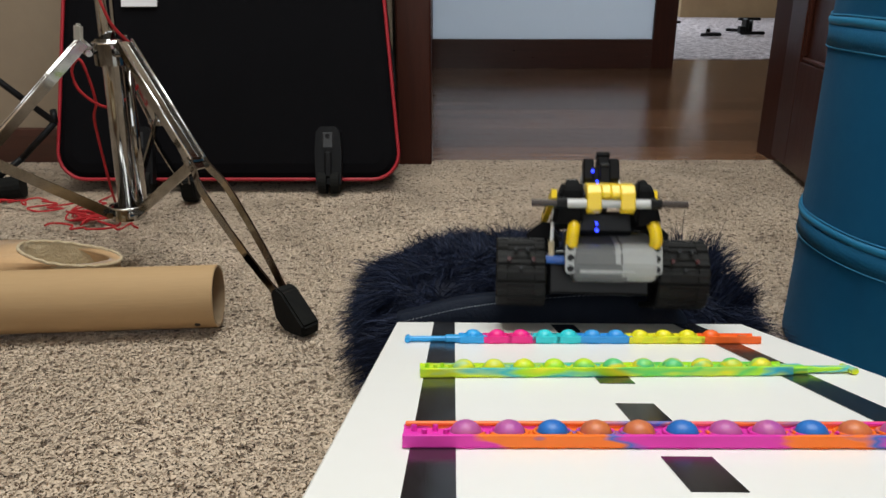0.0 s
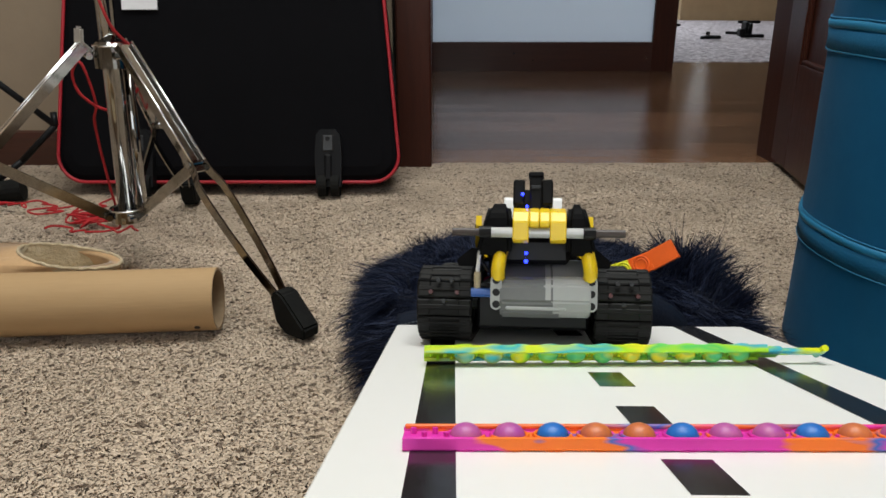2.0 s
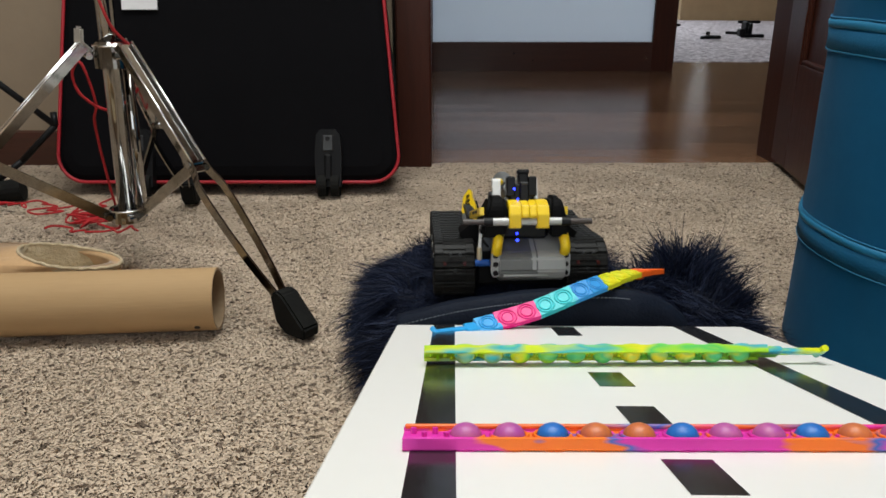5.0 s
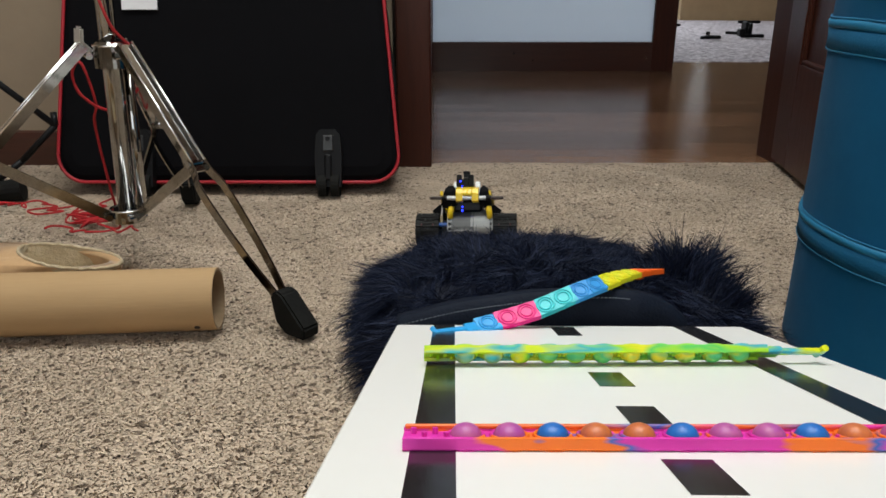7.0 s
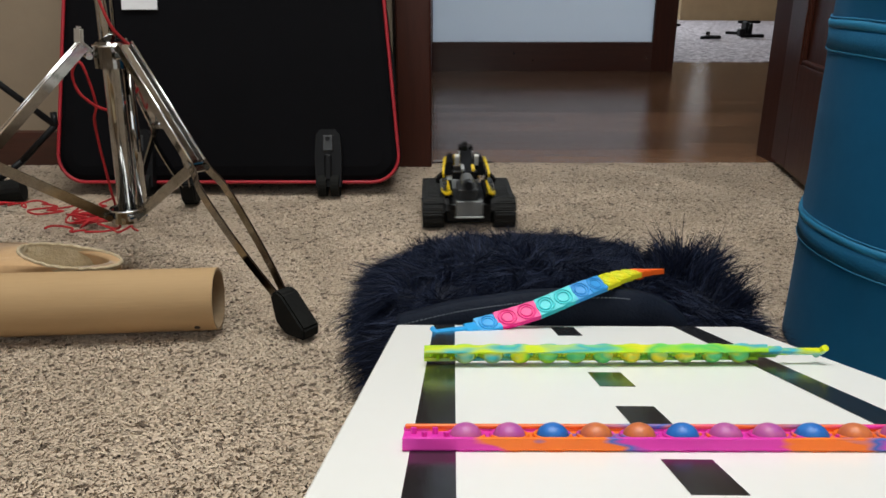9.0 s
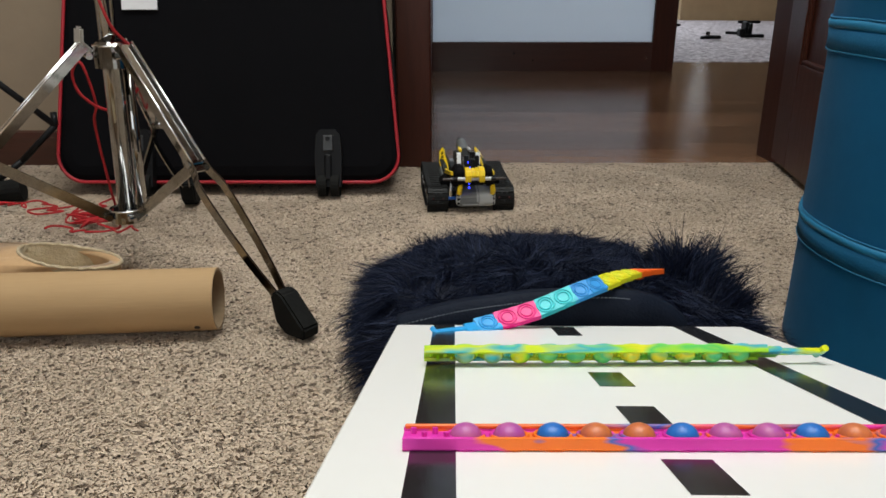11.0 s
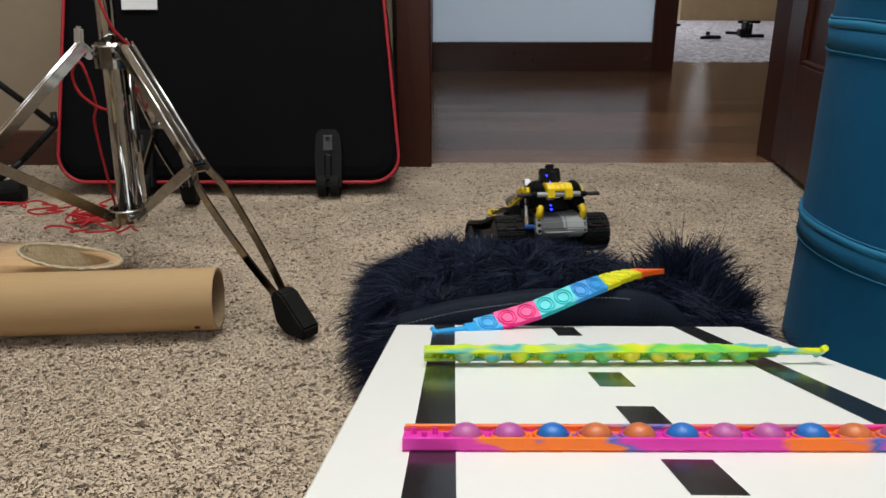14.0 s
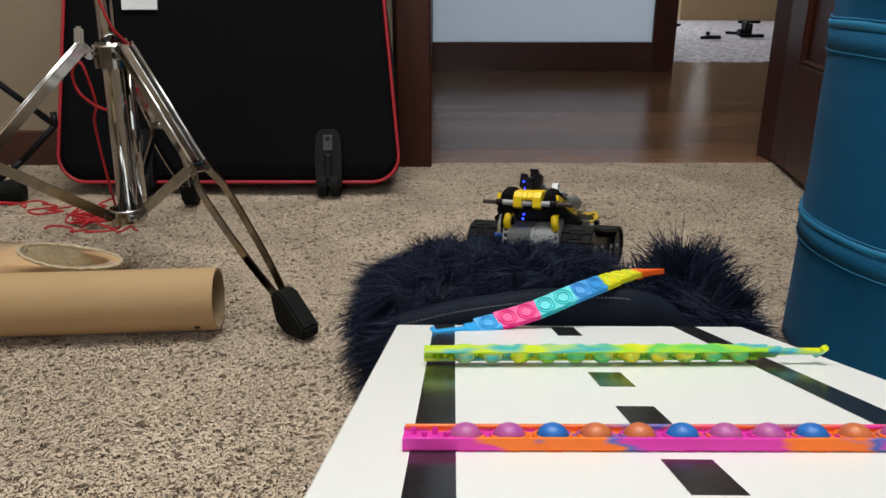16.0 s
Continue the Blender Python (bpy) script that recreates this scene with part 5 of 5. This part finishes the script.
# seconds, place, turn of the racer
RACER_PATH = [
    (0, 0.1253, 0.6107, 0.1298, -22.78, -0.44, -4.2),
    (0.2, 0.1258, 0.5772, 0.1339, -13.98, -0.85, -2.6),
    (0.3, 0.1253, 0.5675, 0.1380, -15.66, -1.46, -4.1),
    (0.5, 0.1237, 0.5382, 0.1503, -20.68, -3.29, -8.6),
    (0.7, 0.0872, 0.4698, 0.1762, -25.81, -1.49, 1.7),
    (0.8, 0.0787, 0.4407, 0.1949, -25.72, -2.68, 4.7),
    (0.9, 0.0731, 0.4266, 0.1851, -22.44, 1.06, 2.9),
    (1, 0.0940, 0.4780, 0.1640, -22.50, -2.41, -5.6),
    (1.2, 0.0865, 0.4830, 0.1660, -24.40, -0.59, 0.2),
    (1.5, 0.0814, 0.5804, 0.1276, -16.95, -1.92, -6.6),
    (2, 0.0711, 0.5558, 0.1334, -19.53, -1.27, -6.6),
    (2.7, 0.0711, 0.5558, 0.1334, -19.53, -1.27, -6.6),
    (3, 0.0691, 0.5564, 0.1342, -19.07, -1.11, -5.6),
    (3.5, 0.0612, 0.5589, 0.1372, -17.25, -0.48, -1.5),
    (4, 0.0565, 0.5705, 0.1362, -14.36, -0.75, -0.1),
    (4.2, 0.0534, 0.5615, 0.1217, -19.30, -1.57, -0.0),
    (5, 0.0680, 0.7400, 0.1120, -6.00, 0.00, 2.0),
    (5.6, 0.0600, 0.9100, 0.0660, -12.00, 0.00, 3.0),
    (6.3, 0.0486, 1.0362, 0.0355, -7.75, 1.62, 3.0),
    (6.5, 0.0489, 1.0768, 0.0225, -14.80, -1.05, -5.7),
    (7, 0.0448, 1.2223, -0.0237, -16.87, -1.81, -5.4),
    (7.2, 0.0500, 1.2769, -0.0228, -9.91, 0.66, -4.2),
    (7.5, 0.0445, 1.3060, -0.0047, 6.61, 1.16, 0.9),
    (7.7, 0.0430, 1.2990, -0.0065, 2.93, 0.84, 1.5),
    (8, 0.0430, 1.2990, -0.0065, 2.93, 0.84, 1.5),
    (8.1, 0.0430, 1.2990, -0.0065, 2.93, 0.84, 1.5),
    (8.2, 0.0410, 1.2950, -0.0030, 0.00, 0.00, 34.0),
    (8.3, 0.0400, 1.2820, -0.0030, 0.00, 0.00, 62.0),
    (8.4, 0.0400, 1.2660, -0.0030, 0.00, 0.00, 78.0),
    (8.5, 0.0410, 1.2620, -0.0030, 0.00, 0.00, 93.0),
    (8.6, 0.0420, 1.2680, -0.0030, 0.00, 0.00, 112.0),
    (8.7, 0.0420, 1.2750, -0.0030, 0.00, 0.00, 128.0),
    (8.8, 0.0420, 1.2900, -0.0030, 0.00, 0.00, 146.0),
    (8.9, 0.0420, 1.3080, -0.0030, 0.00, 0.00, 163.0),
    (9, 0.0425, 1.3230, -0.0030, 1.00, 0.00, 181.0),
    (9.1, 0.0440, 1.3200, -0.0030, 0.00, 0.00, 215.0),
    (9.2, 0.0480, 1.3220, -0.0030, 0.00, 0.00, 243.0),
    (9.4, 0.0520, 1.3300, -0.0030, 0.00, 0.00, 292.0),
    (9.7, 0.0480, 1.3600, -0.0030, 0.00, 0.00, 345.0),
    (10, 0.0450, 1.4000, -0.0030, 0.00, 0.00, 364.0),
    (10.6, 0.0430, 1.4400, -0.0030, 0.00, 0.00, 366.0),
    (11.3, 0.0419, 1.4385, -0.0037, 7.36, 0.50, 365.2),
    (11.5, 0.0419, 1.4935, -0.0037, 7.36, 0.50, 365.2),
    (11.7, 0.0419, 1.5435, -0.0037, 7.36, 0.50, 365.2),
    (11.9, 0.0419, 1.4935, -0.0037, 7.36, 0.50, 365.2),
    (12.1, 0.0461, 1.3894, -0.0042, 3.34, -0.18, 365.3),
    (12.5, 0.0580, 1.2071, -0.0049, -0.33, -0.20, 366.5),
    (13, 0.0833, 1.2378, -0.0157, -11.49, 1.88, 368.1),
    (13.5, 0.0957, 1.0990, 0.0139, -15.35, 2.13, 370.2),
    (13.8, 0.1162, 1.0657, 0.0206, -22.29, 1.90, 368.7),
    (14.2, 0.1438, 1.0136, 0.0286, -16.88, 1.24, 374.8),
    (14.5, 0.1490, 0.9325, 0.0424, -17.73, 1.89, 374.5),
    (15, 0.1505, 0.9558, 0.0474, -14.87, 0.71, 374.3),
    (15.25, 0.1481, 0.9593, 0.0469, -14.64, -1.93, 352.6),
    (15.5, 0.1395, 0.9627, 0.0474, -14.41, -3.58, 337.0),
    (16, 0.1405, 0.9640, 0.0410, -16.0, -4.18, 335.2),
]


def motions():
    m = [(t, pose(x, y, z, rx, ry, rz)) for t, x, y, z, rx, ry, rz in RACER_PATH]
    walk(tracked_racer, m)
    # the back of the cushion gives way under the racer and springs up again
    walk(soft_back, [(t, pose(0, 0, z)) for t, z in ((0.0, 0.0), (4.2, 0.0), (4.7, -0.030), (5.4, -0.038), (6.0, -0.022), (6.6, -0.008), (7.1, 0.0), (9.0, 0.0),
                                                     (12.6, 0.0), (13.1, -0.004), (13.5, -0.014), (14.0, -0.026), (14.5, -0.040), (16.0, -0.040))])
    # the green band is kicked up on its edge and settles nearer the racer
    flat = RAMP @ pose(-0.0196, -0.2180, 0.0004, 0, 0, 3.6)
    turned = RAMP @ pose(-0.0188, -0.1800, 0.0096, 152, 0, 3.4)
    rows = [(0.0, flat), (0.9, flat), (1.05, flat), (1.13, RAMP @ pose(-0.0196, -0.216, 0.012, 50, 0, 3.5)), (1.2, RAMP @ pose(-0.0200, -0.205, 0.0100, 95, 0, 3.2)),
            (1.3, RAMP @ pose(-0.0196, -0.186, 0.0160, 128, 0, 3.4)), (1.42, turned), (1.6, turned), (8.0, turned), (16.0, turned)]
    walk(green_band, rows)
    walk(orange_band, [(0.0, ORANGE_BAND_POSE), (8.0, ORANGE_BAND_POSE), (16.0, ORANGE_BAND_POSE)])
    up = (RAMP.to_3x3() @ Vector((0, 0, 1)))
    flat_p = lay([on_ramp(-0.0330 + 0.05 * k, -0.1035 + 0.0015 * k, 0.0004) for k in range(7)], [up] * 7)
    back = (0.0, 0.80, -0.60)
    tilted = (0.0, 0.50, -0.87)
    up_points = [(-0.004, 0.590, 0.133), (0.035, 0.640, 0.138), (0.090, 0.655, 0.139), (0.141, 0.641, 0.148), (0.184, 0.626, 0.171), (0.218, 0.617, 0.200)]
    turn_1 = lay([on_ramp(-0.031, -0.098, 0.008), on_ramp(0.02, -0.080, 0.008), on_ramp(0.08, -0.066, 0.008), on_ramp(0.14, -0.062, 0.008), on_ramp(0.20, -0.060, 0.016), on_ramp(0.26, -0.06, 0.03)], [(0, -0.85, 0.5)] * 6)
    turn_2 = lay([on_ramp(-0.031, -0.080, 0.012), on_ramp(0.02, -0.060, 0.012), on_ramp(0.08, -0.046, 0.012), on_ramp(0.14, -0.042, 0.012), on_ramp(0.20, -0.040, 0.022), on_ramp(0.26, -0.04, 0.04)], [(0, -0.75, -0.65)] * 6)
    turn_3 = lay([(x, y - 0.01, z - 0.004) for x, y, z in up_points], [(0, 0.15, -1.0)] * 6)
    raised = lay(up_points, [back] * 6)
    leaned = lay([(-0.010, 0.590, 0.133), (0.028, 0.640, 0.137), (0.083, 0.650, 0.145), (0.136, 0.634, 0.159), (0.192, 0.622, 0.182), (0.236, 0.62, 0.203)], [back] * 6)
    rest = lay(REST_BAND, [(0, 0.1, -1), (0, 0.3, -0.95), tilted, tilted, tilted, (0, 0.35, -0.93), (0, -0.15, -1.0), (0, -0.42, -0.90)])
    for k, o in enumerate(band_links):
        walk(o, [(0.0, flat_p[k]), (0.6, flat_p[k]), (0.85, flat_p[k]), (1.0, turn_1[k]), (1.15, turn_2[k]), (1.3, turn_3[k]), (1.5, raised[k]), (2.0, raised[k]), (3.0, raised[k]), (3.5, leaned[k]), (4.2, leaned[k]), (5.0, rest[k]), (5.6, rest[k]), (8.0, rest[k]), (12.0, rest[k]), (16.0, rest[k])])


motions()
